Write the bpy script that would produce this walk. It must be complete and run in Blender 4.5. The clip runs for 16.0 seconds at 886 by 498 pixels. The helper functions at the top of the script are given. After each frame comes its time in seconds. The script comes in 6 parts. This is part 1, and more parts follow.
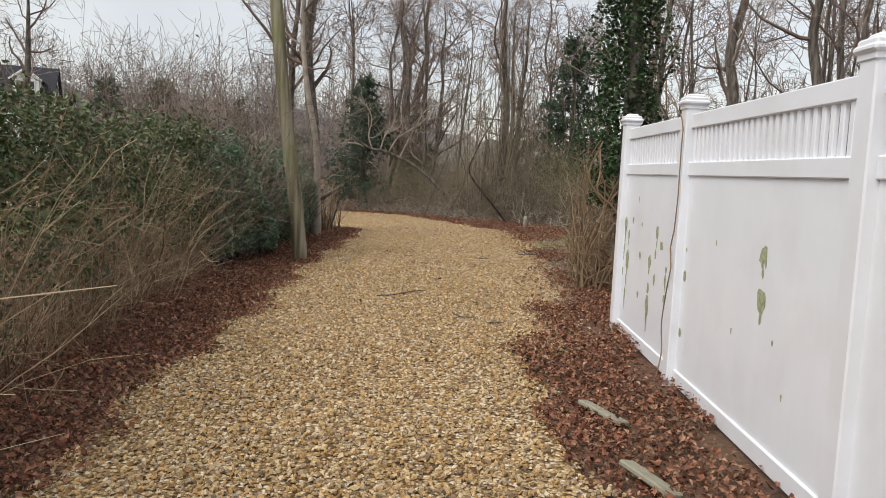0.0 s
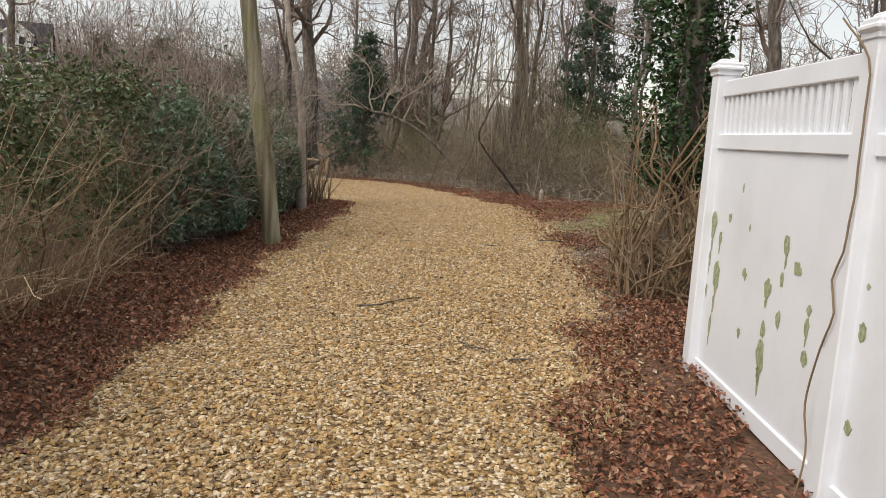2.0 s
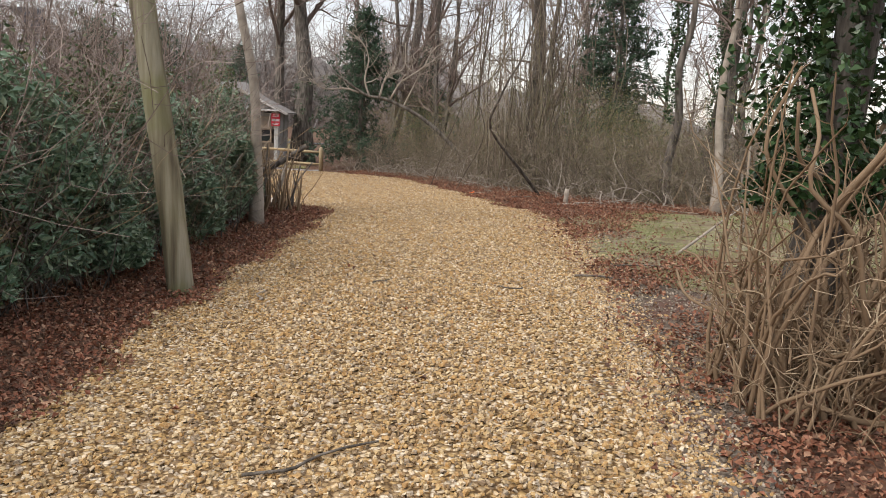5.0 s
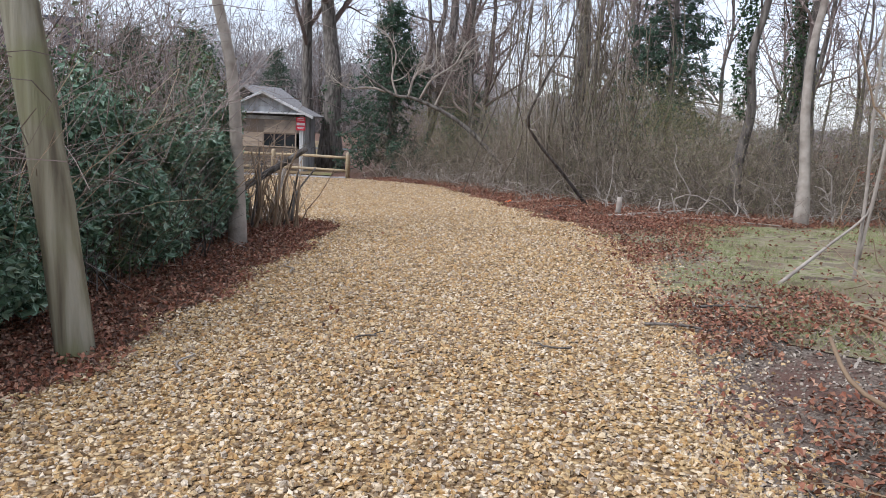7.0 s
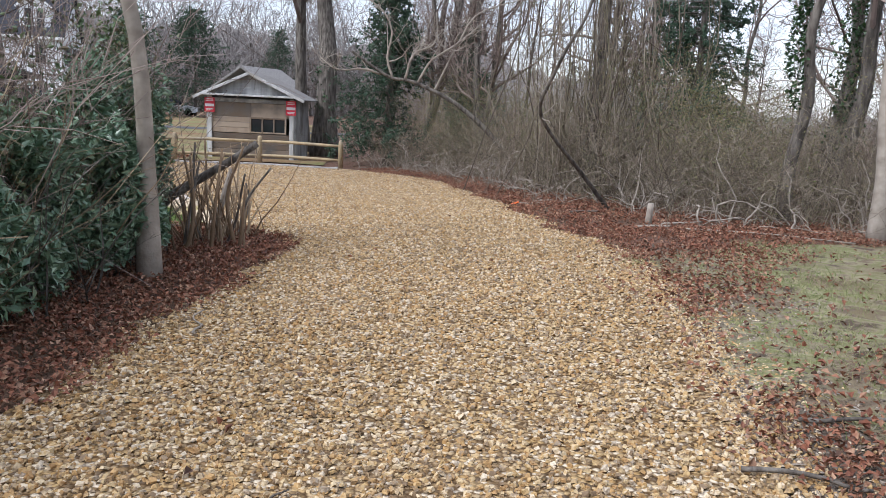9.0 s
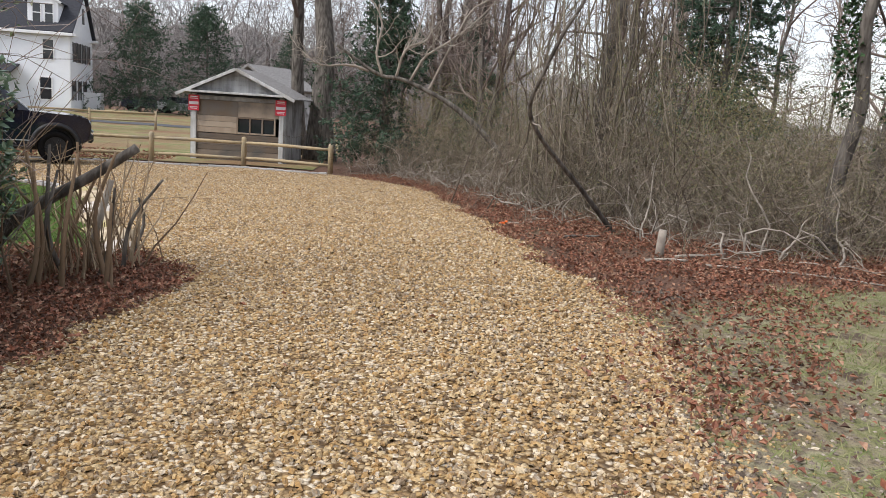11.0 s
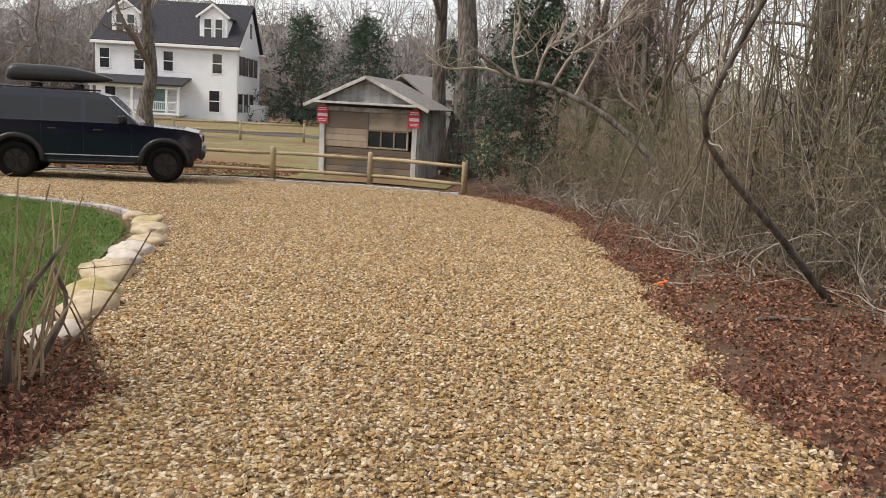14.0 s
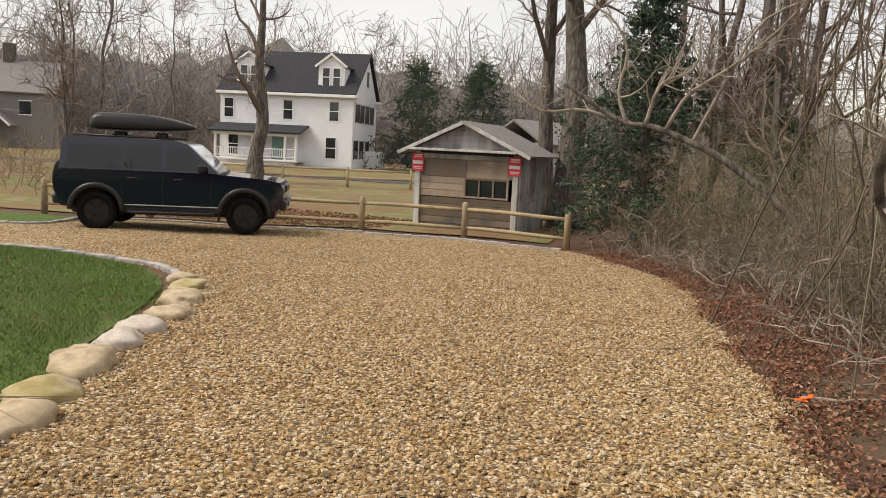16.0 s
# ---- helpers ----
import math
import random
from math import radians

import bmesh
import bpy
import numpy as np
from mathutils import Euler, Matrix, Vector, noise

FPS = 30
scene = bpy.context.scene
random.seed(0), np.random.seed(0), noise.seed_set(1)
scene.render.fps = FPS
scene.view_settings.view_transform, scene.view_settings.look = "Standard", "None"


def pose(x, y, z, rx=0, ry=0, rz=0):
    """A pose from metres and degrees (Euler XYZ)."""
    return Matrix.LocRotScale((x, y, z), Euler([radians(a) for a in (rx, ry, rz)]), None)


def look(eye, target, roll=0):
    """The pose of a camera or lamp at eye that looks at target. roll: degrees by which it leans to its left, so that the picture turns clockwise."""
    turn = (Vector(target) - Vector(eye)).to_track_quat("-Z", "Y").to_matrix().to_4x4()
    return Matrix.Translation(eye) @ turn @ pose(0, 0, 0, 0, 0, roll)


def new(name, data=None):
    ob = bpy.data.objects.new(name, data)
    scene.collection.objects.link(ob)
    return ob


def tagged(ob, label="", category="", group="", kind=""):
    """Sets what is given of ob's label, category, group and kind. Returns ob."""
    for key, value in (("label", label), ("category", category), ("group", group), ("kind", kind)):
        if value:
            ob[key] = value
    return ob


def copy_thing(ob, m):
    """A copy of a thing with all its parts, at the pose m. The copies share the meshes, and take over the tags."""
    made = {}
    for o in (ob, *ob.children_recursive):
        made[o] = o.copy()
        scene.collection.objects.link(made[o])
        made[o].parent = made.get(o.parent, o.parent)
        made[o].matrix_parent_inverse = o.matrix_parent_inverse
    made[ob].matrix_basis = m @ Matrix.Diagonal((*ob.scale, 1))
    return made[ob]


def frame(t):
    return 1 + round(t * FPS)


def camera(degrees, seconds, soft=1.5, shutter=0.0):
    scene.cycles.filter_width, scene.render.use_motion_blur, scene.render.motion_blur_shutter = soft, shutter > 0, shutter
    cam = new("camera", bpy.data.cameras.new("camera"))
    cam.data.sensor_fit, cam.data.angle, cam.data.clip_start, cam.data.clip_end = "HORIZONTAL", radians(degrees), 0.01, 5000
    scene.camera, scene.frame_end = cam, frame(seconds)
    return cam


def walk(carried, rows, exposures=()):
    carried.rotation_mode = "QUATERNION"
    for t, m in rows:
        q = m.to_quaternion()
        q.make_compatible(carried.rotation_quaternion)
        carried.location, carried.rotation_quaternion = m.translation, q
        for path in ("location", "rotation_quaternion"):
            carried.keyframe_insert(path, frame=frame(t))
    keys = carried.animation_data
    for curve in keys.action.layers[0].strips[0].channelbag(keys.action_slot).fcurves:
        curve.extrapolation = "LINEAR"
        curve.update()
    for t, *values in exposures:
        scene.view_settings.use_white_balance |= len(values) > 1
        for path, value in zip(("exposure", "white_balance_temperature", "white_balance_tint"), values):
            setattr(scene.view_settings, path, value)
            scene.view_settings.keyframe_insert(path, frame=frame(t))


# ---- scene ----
cam = camera(58.2, 16.0, 0.9)
PATH = [
    (0, (0.007, 0.064, 1.339), (0.2, 2.045, 1.142), 2.8),
    (0.5, (0.089, 0.608, 1.316), (0.286, 2.587, 1.108), 2.9),
    (1, (0.161, 1.14, 1.324), (0.356, 3.117, 1.093), 3.3),
    (1.5, (0.193, 1.689, 1.329), (0.378, 3.664, 1.075), 3.5),
    (2, (0.235, 2.298, 1.363), (0.417, 4.269, 1.079), 3.6),
    (2.5, (0.343, 2.862, 1.388), (0.508, 4.831, 1.079), 3.5),
    (3, (0.391, 3.453, 1.418), (0.564, 5.419, 1.093), 3.6),
    (3.5, (0.472, 3.988, 1.422), (0.639, 5.954, 1.092), 3.5),
    (4, (0.553, 4.499, 1.429), (0.721, 6.465, 1.1), 3.5),
    (6.5, (0.914, 7.206, 1.312), (0.995, 9.181, 1.005), 2.2),
    (7, (1.01, 7.707, 1.284), (1.056, 9.682, 0.974), 2.4),
    (7.5, (1.036, 8.261, 1.272), (1.06, 10.236, 0.952), 2.6),
    (8, (1.138, 8.826, 1.314), (1.141, 10.798, 0.981), 2.5),
    (8.5, (1.186, 9.382, 1.296), (1.188, 11.352, 0.956), 2.8),
    (9, (1.252, 9.946, 1.352), (1.279, 11.915, 1.002), 2.8),
    (11.5, (1.956, 12.318, 1.336), (1.895, 14.288, 0.997), 4.4),
    (12, (1.963, 12.702, 1.354), (1.829, 14.669, 1.017), 4.3),
    (12.5, (2.063, 13.376, 1.358), (1.863, 15.336, 1.016), 4.0),
    (13, (2.15, 13.921, 1.385), (1.861, 15.87, 1.037), 3.6),
    (13.5, (2.092, 14.482, 1.38), (1.737, 16.419, 1.031), 3.3),
    (14, (2.129, 15.033, 1.39), (1.701, 16.956, 1.045), 3.2),
    (14.5, (2.163, 15.439, 1.393), (1.683, 17.353, 1.064), 3.1),
    (15, (2.174, 15.923, 1.421), (1.632, 17.823, 1.111), 2.9),
    (15.5, (2.212, 16.345, 1.443), (1.578, 18.221, 1.163), 2.9),
    (16, (2.137, 16.868, 1.457), (1.414, 18.716, 1.206), 2.8),
]
EXPOSURES = [(0.0, 0.28, 6800, 10), (4.0, 0.48, 7300, 12), (6.5, 0.64, 5800, 14), (9.0, 0.68, 5850, 13), (11.5, 0.62, 6450, 12), (14.0, 0.56, 6950, 12), (16.0, 0.44, 7400, 13)]
walk(cam, [(t, look(eye, target, roll)) for t, eye, target, roll in PATH], EXPOSURES)

# ---- world and sun ----
world = bpy.data.worlds.new("overcast")
scene.world = world
world.use_nodes = True
wn, wl = world.node_tree.nodes, world.node_tree.links
wn.clear()
sky = wn.new("ShaderNodeTexSky")
sky.sky_type, sky.sun_disc = "NISHITA", False
sky.sun_elevation, sky.sun_rotation = radians(50), radians(236)
skybg = wn.new("ShaderNodeBackground")
skybg.inputs[1].default_value = 0.05
wl.new(sky.outputs[0], skybg.inputs[0])
cl = wn.new("ShaderNodeTexNoise")
cl.inputs["Scale"].default_value, cl.inputs["Detail"].default_value = 2.2, 5
ramp = wn.new("ShaderNodeValToRGB")
ramp.color_ramp.elements[0].position, ramp.color_ramp.elements[1].position = 0.3, 0.72
ramp.color_ramp.elements[0].color = (0.72, 0.71, 0.72, 1)
ramp.color_ramp.elements[1].color = (1.0, 0.99, 0.97, 1)
wl.new(cl.outputs["Fac"], ramp.inputs[0])
cloud = wn.new("ShaderNodeBackground")
cloud.inputs[1].default_value = 0.55
wl.new(ramp.outputs[0], cloud.inputs[0])
add = wn.new("ShaderNodeAddShader")
wl.new(skybg.outputs[0], add.inputs[0])
wl.new(cloud.outputs[0], add.inputs[1])
wout = wn.new("ShaderNodeOutputWorld")
wl.new(add.outputs[0], wout.inputs[0])

sun = new("sun", bpy.data.lights.new("sun", "SUN"))
sun.data.energy, sun.data.angle, sun.data.color = 2.0, radians(30), (1.0, 0.96, 0.9)
sun.matrix_world = look((-12, -8, 17), (0, 0, 0))

# ---- materials ----


def material(name, ramp_colours, scale=8.0, detail=4.0, rough=0.8, metal=0.0, bump=0.3, bump_scale=60.0, stretch=(1, 1, 1),
             per="", spread=0.0, stain=None, stain_scale=1.5, coords="Object", lo=0.28, hi=0.72, spec=0.4, coat=0.0, bump_dist=0.01):
    """Noise between a few colours, larger stains, fine relief; per: 'island' or 'object' picks the colour piece by piece."""
    m = bpy.data.materials.new(name)
    m.use_nodes = True
    n, l = m.node_tree.nodes, m.node_tree.links
    b = n["Principled BSDF"]
    b.inputs["Roughness"].default_value = rough
    b.inputs["Metallic"].default_value = metal
    b.inputs["Specular IOR Level"].default_value = spec
    b.inputs["Coat Weight"].default_value = coat
    tc = n.new("ShaderNodeTexCoord")
    mp = n.new("ShaderNodeMapping")
    mp.inputs["Scale"].default_value = stretch
    l.new(tc.outputs[coords], mp.inputs[0])
    no = n.new("ShaderNodeTexNoise")
    no.inputs["Scale"].default_value, no.inputs["Detail"].default_value = scale, detail
    l.new(mp.outputs[0], no.inputs["Vector"])
    cr = n.new("ShaderNodeValToRGB")
    e = cr.color_ramp.elements
    k = len(ramp_colours)
    while len(e) < k:
        e.new(0.5)
    for i, c in enumerate(ramp_colours):
        e[i].position = (lo + (hi - lo) * i / max(1, k - 1)) if not per else (i + 0.5) / k
        e[i].color = (*c, 1)
    fac = no.outputs["Fac"]
    if per:
        src = n.new("ShaderNodeNewGeometry").outputs["Random Per Island"] if per == "island" else n.new("ShaderNodeObjectInfo").outputs["Random"]
        mx = n.new("ShaderNodeMath")
        mx.operation = "MULTIPLY_ADD"
        sub = n.new("ShaderNodeMath")
        sub.operation = "SUBTRACT"
        sub.inputs[1].default_value = 0.5
        l.new(no.outputs["Fac"], sub.inputs[0])
        l.new(sub.outputs[0], mx.inputs[0])
        mx.inputs[1].default_value = spread
        l.new(src, mx.inputs[2])
        fac = mx.outputs[0]
    l.new(fac, cr.inputs[0])
    colour = cr.outputs[0]
    if stain:
        sn = n.new("ShaderNodeTexNoise")
        sn.inputs["Scale"].default_value, sn.inputs["Detail"].default_value = stain_scale, 6
        l.new(tc.outputs[coords], sn.inputs["Vector"])
        sr = n.new("ShaderNodeValToRGB")
        sr.color_ramp.elements[0].position, sr.color_ramp.elements[1].position = 0.48, 0.68
        l.new(sn.outputs["Fac"], sr.inputs[0])
        mix = n.new("ShaderNodeMixRGB")
        mix.inputs[2].default_value = (*stain, 1)
        l.new(sr.outputs[0], mix.inputs[0])
        l.new(colour, mix.inputs[1])
        colour = mix.outputs[0]
    l.new(colour, b.inputs["Base Color"])
    if bump:
        bn = n.new("ShaderNodeTexNoise")
        bn.inputs["Scale"].default_value, bn.inputs["Detail"].default_value = bump_scale, 3
        l.new(mp.outputs[0], bn.inputs["Vector"])
        bu = n.new("ShaderNodeBump")
        bu.inputs["Strength"].default_value, bu.inputs["Distance"].default_value = bump, bump_dist
        l.new(bn.outputs["Fac"], bu.inputs["Height"])
        l.new(bu.outputs[0], b.inputs["Normal"])
    return m


M_SOIL = material("soil", [(0.065, 0.036, 0.024), (0.13, 0.068, 0.043), (0.21, 0.12, 0.078)], 26, 8, 0.95, bump=0.9, bump_scale=45, stain=(0.12, 0.085, 0.05), stain_scale=0.25, bump_dist=0.02)


def pebble_bed(name):
    """A bed of small stones: cells of their own colour with sunk joints."""
    m = material(name, [(0.3, 0.2, 0.1), (0.5, 0.35, 0.18)], bump=0, rough=0.9, spec=0.05)
    n, l = m.node_tree.nodes, m.node_tree.links
    b = n["Principled BSDF"]
    tc = n.new("ShaderNodeTexCoord")
    wob = n.new("ShaderNodeTexNoise")
    wob.inputs["Scale"].default_value = 30
    l.new(tc.outputs["Object"], wob.inputs["Vector"])
    mix = n.new("ShaderNodeMixRGB")
    mix.inputs[0].default_value = 0.02
    l.new(tc.outputs["Object"], mix.inputs[1])
    l.new(wob.outputs["Color"], mix.inputs[2])
    vo = n.new("ShaderNodeTexVoronoi")
    vo.inputs["Scale"].default_value = 36
    l.new(mix.outputs[0], vo.inputs["Vector"])
    sep = n.new("ShaderNodeSeparateColor")
    l.new(vo.outputs["Color"], sep.inputs[0])
    cr = n.new("ShaderNodeValToRGB")
    cols = [(0.15, 0.11, 0.075), (0.42, 0.27, 0.115), (0.56, 0.40, 0.20), (0.25, 0.165, 0.09), (0.64, 0.49, 0.29), (0.72, 0.62, 0.47)]
    e = cr.color_ramp.elements
    while len(e) < len(cols):
        e.new(0.5)
    for i, c in enumerate(cols):
        e[i].position, e[i].color = (i + 0.2) / len(cols), (*c, 1)
    l.new(sep.outputs[0], cr.inputs[0])
    dk = n.new("ShaderNodeMapRange")
    dk.inputs["From Min"].default_value, dk.inputs["From Max"].default_value = 0.42, 0.75
    l.new(vo.outputs["Distance"], dk.inputs["Value"])
    soil = n.new("ShaderNodeMixRGB")
    soil.inputs[2].default_value = (0.12, 0.073, 0.035, 1)
    l.new(dk.outputs[0], soil.inputs[0])
    l.new(cr.outputs[0], soil.inputs[1])
    big = n.new("ShaderNodeTexNoise")
    big.inputs["Scale"].default_value, big.inputs["Detail"].default_value = 0.9, 5
    l.new(tc.outputs["Object"], big.inputs["Vector"])
    mr = n.new("ShaderNodeMapRange")
    mr.inputs["From Min"].default_value, mr.inputs["From Max"].default_value = 0.5, 0.8
    mr.inputs["To Max"].default_value = 0.25
    l.new(big.outputs["Fac"], mr.inputs["Value"])
    fin = n.new("ShaderNodeMixRGB")
    fin.inputs[2].default_value = (0.36, 0.27, 0.18, 1)
    l.new(mr.outputs[0], fin.inputs[0])
    l.new(soil.outputs[0], fin.inputs[1])
    l.new(fin.outputs[0], b.inputs["Base Color"])
    bu = n.new("ShaderNodeBump")
    bu.invert = True
    bu.inputs["Strength"].default_value, bu.inputs["Distance"].default_value = 1.0, 0.02
    l.new(vo.outputs["Distance"], bu.inputs["Height"])
    l.new(bu.outputs[0], b.inputs["Normal"])
    return m


M_STONE = material("pebbles", [(0.21, 0.145, 0.085), (0.50, 0.315, 0.13), (0.32, 0.185, 0.075), (0.59, 0.45, 0.25), (0.17, 0.112, 0.062), (0.52, 0.355, 0.155), (0.73, 0.62, 0.46), (0.27, 0.215, 0.155), (0.44, 0.265, 0.10), (0.56, 0.40, 0.195), (0.28, 0.205, 0.135), (0.64, 0.51, 0.32)], 60, 3, 0.6, bump=0.3, bump_scale=150, per="island", spread=0.25, bump_dist=0.004, spec=0.35)
M_BED = pebble_bed("gravel_bed")
M_GREYSTONE = material("grey_pebbles", [(0.13, 0.105, 0.08), (0.25, 0.205, 0.16), (0.17, 0.135, 0.10), (0.42, 0.36, 0.29)], 60, 3, 0.7, bump=0.2, per="island", spread=0.2)
M_LEAF = material("dead_leaves", [(0.123, 0.050, 0.029), (0.280, 0.112, 0.062), (0.190, 0.069, 0.040), (0.336, 0.157, 0.090), (0.146, 0.056, 0.036), (0.448, 0.280, 0.179), (0.235, 0.090, 0.050), (0.27, 0.155, 0.095), (0.10, 0.055, 0.038)], 30, 3, 0.7, bump=0.3, per="island", spread=0.35)
M_VERGE = material("dark_verge_soil", [(0.06, 0.044, 0.032), (0.125, 0.098, 0.074), (0.22, 0.185, 0.145), (0.085, 0.06, 0.042)], 22, 9, 0.95, bump=1.0, bump_scale=60, stain=(0.115, 0.06, 0.042), stain_scale=1.1, bump_dist=0.02, lo=0.36, hi=0.66)
M_LAWN = material("lawn_soil", [(0.035, 0.072, 0.012), (0.07, 0.125, 0.018), (0.11, 0.155, 0.028)], 9, 8, 0.9, bump=0.6, bump_scale=80, stain=(0.09, 0.10, 0.03), stain_scale=1.3)
M_BLADE = material("grass_blades", [(0.06, 0.125, 0.014), (0.11, 0.19, 0.026), (0.08, 0.15, 0.018), (0.15, 0.20, 0.04)], 5, 2, 0.6, bump=0, per="island", spread=0.2)
M_MOSS = material("dry_grass_soil", [(0.11, 0.078, 0.052), (0.27, 0.23, 0.145), (0.18, 0.19, 0.07), (0.33, 0.30, 0.18), (0.17, 0.135, 0.095), (0.25, 0.26, 0.10)], 2.6, 10, 0.95, bump=1.0, bump_scale=50, stain=(0.17, 0.115, 0.075), stain_scale=1.3, bump_dist=0.03, lo=0.36, hi=0.66)
M_DRY = material("dry_blades", [(0.30, 0.28, 0.13), (0.17, 0.22, 0.07), (0.36, 0.32, 0.18), (0.14, 0.2, 0.05)], 5, 2, 0.7, bump=0, per="island", spread=0.2)
M_FIELD = material("field", [(0.17, 0.11, 0.06), (0.24, 0.19, 0.09), (0.15, 0.17, 0.055), (0.27, 0.22, 0.11)], 0.7, 10, 0.95, bump=0.8, bump_scale=14, stain=(0.21, 0.115, 0.06), stain_scale=0.35, lo=0.36, hi=0.64, bump_dist=0.04)
M_VINYL = material("white_vinyl", [(0.80, 0.83, 0.89), (0.84, 0.87, 0.92)], 3, 4, 0.35, bump=0.05, bump_scale=12, stain=(0.77, 0.79, 0.83), stain_scale=2.0)
M_ALGAE = material("algae", [(0.22, 0.25, 0.13), (0.34, 0.37, 0.22), (0.48, 0.50, 0.36)], 50, 4, 0.85, bump=0.3)
M_BARK = material("bark", [(0.06, 0.052, 0.043), (0.12, 0.104, 0.088), (0.19, 0.17, 0.145)], 14, 6, 0.92, bump=1.0, bump_scale=22, stretch=(1, 1, 0.2), bump_dist=0.03, lo=0.36, hi=0.64)
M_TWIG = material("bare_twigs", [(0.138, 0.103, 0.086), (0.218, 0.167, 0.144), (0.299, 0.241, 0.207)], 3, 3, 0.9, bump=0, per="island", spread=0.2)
# copy of the bare twigs with distance haze mixed into its colours
M_HAZETWIG = material("hazed_twigs", [(0.19, 0.175, 0.165), (0.27, 0.25, 0.24), (0.36, 0.335, 0.32)], 3, 3, 0.9, bump=0, per="island", spread=0.2)
M_PALE = material("pale_branches", [(0.22, 0.185, 0.15), (0.32, 0.28, 0.23), (0.42, 0.37, 0.31)], 7, 4, 0.85, bump=0.4, bump_scale=40)
M_CANE = material("tan_canes", [(0.15, 0.10, 0.06), (0.28, 0.20, 0.125), (0.22, 0.15, 0.09), (0.42, 0.33, 0.22)], 3, 3, 0.85, bump=0, per="island", spread=0.2)
M_BRUSH = material("brush_stems", [(0.085, 0.067, 0.05), (0.20, 0.165, 0.12), (0.135, 0.12, 0.07), (0.35, 0.30, 0.235), (0.165, 0.125, 0.095)], 3, 3, 0.9, bump=0, per="island", spread=0.2)
M_HEDGE = material("hedge_leaves", [(0.045, 0.076, 0.028), (0.078, 0.13, 0.045), (0.125, 0.16, 0.07), (0.165, 0.165, 0.085), (0.058, 0.105, 0.045), (0.155, 0.12, 0.07)], 8, 2, 0.42, bump=0, per="island", spread=0.2)
M_OLIVE = material("olive_leaves", [(0.14, 0.14, 0.055), (0.22, 0.20, 0.085), (0.24, 0.17, 0.10), (0.16, 0.185, 0.065)], 8, 2, 0.7, bump=0, per="island", spread=0.2)
M_LAUREL = material("laurel_leaves", [(0.085, 0.16, 0.09), (0.14, 0.235, 0.14), (0.21, 0.31, 0.20), (0.10, 0.19, 0.11), (0.25, 0.33, 0.21)], 8, 2, 0.3, bump=0, per="island", spread=0.2, spec=0.7)
M_IVY = material("ivy_leaves", [(0.018, 0.045, 0.015), (0.03, 0.07, 0.022), (0.045, 0.09, 0.03)], 8, 2, 0.35, bump=0, per="island", spread=0.2)
M_NEEDLE = material("cedar_needles", [(0.028, 0.06, 0.036), (0.048, 0.09, 0.052), (0.075, 0.12, 0.07)], 8, 2, 0.7, bump=0, per="island", spread=0.2)
M_POLE = material("weathered_pole", [(0.12, 0.10, 0.065), (0.22, 0.20, 0.13), (0.33, 0.305, 0.225)], 9, 7, 0.85, bump=1.0, bump_scale=25, stretch=(1, 1, 0.06), stain=(0.17, 0.18, 0.065), stain_scale=1.4, bump_dist=0.015, lo=0.38, hi=0.62)
M_RAIL = material("fence_rail_wood", [(0.30, 0.22, 0.12), (0.42, 0.33, 0.2), (0.36, 0.27, 0.15)], 5, 6, 0.8, bump=0.5, bump_scale=30, stain=(0.3, 0.26, 0.19), stain_scale=1.1)
M_GREYWOOD = material("grey_boards", [(0.24, 0.24, 0.235), (0.37, 0.37, 0.365), (0.50, 0.50, 0.49)], 6, 7, 0.9, bump=0.6, bump_scale=30, stretch=(1, 1, 0.15), stain=(0.17, 0.16, 0.15), stain_scale=2)
M_SHEDFACE = material("brown_plywood", [(0.20, 0.15, 0.105), (0.32, 0.245, 0.175), (0.42, 0.335, 0.25)], 6, 7, 0.85, bump=0.4, bump_scale=30, stretch=(1, 1, 0.2), stain=(0.20, 0.175, 0.15), stain_scale=1.6, per="object", spread=0.6)
M_DARKPLY = material("dark_aged_boards", [(0.085, 0.062, 0.045), (0.15, 0.115, 0.085), (0.21, 0.165, 0.125)], 6, 7, 0.85, bump=0.5, bump_scale=30, stretch=(0.2, 1, 1), stain=(0.11, 0.10, 0.085), stain_scale=1.6, per="object", spread=0.6)
M_PALEWOOD = material("pale_weathered_posts", [(0.34, 0.34, 0.33), (0.50, 0.50, 0.48), (0.62, 0.62, 0.60)], 7, 6, 0.9, bump=0.5, bump_scale=30, stretch=(1, 1, 0.12), stain=(0.30, 0.28, 0.24), stain_scale=2)
M_SHINGLE = material("grey_shingle", [(0.13, 0.125, 0.12), (0.22, 0.21, 0.2), (0.3, 0.29, 0.28)], 12, 6, 0.95, bump=0.5, bump_scale=40)
M_DARKROOF = material("dark_asphalt_shingles", [(0.025, 0.026, 0.032), (0.045, 0.046, 0.055)], 6, 7, 0.95, bump=0.4, bump_scale=20)
M_WHITE = material("white_clapboard", [(0.82, 0.83, 0.86), (0.88, 0.89, 0.91)], 2, 5, 0.6, bump=0.1, bump_scale=10)
M_TRIM = material("white_trim", [(0.80, 0.80, 0.81), (0.84, 0.84, 0.84)], 4, 4, 0.5, bump=0.05)
M_TEAL = material("teal_door_paint", [(0.20, 0.36, 0.35), (0.25, 0.42, 0.40)], 5, 4, 0.5, bump=0.05)
M_GLASS = material("dark_window_glass", [(0.012, 0.014, 0.018), (0.03, 0.034, 0.04)], 2, 2, 0.06, bump=0, spec=0.7)
M_CARGLASS = material("tinted_glass", [(0.004, 0.004, 0.005), (0.007, 0.008, 0.009)], 2, 2, 0.02, bump=0, spec=0.6)
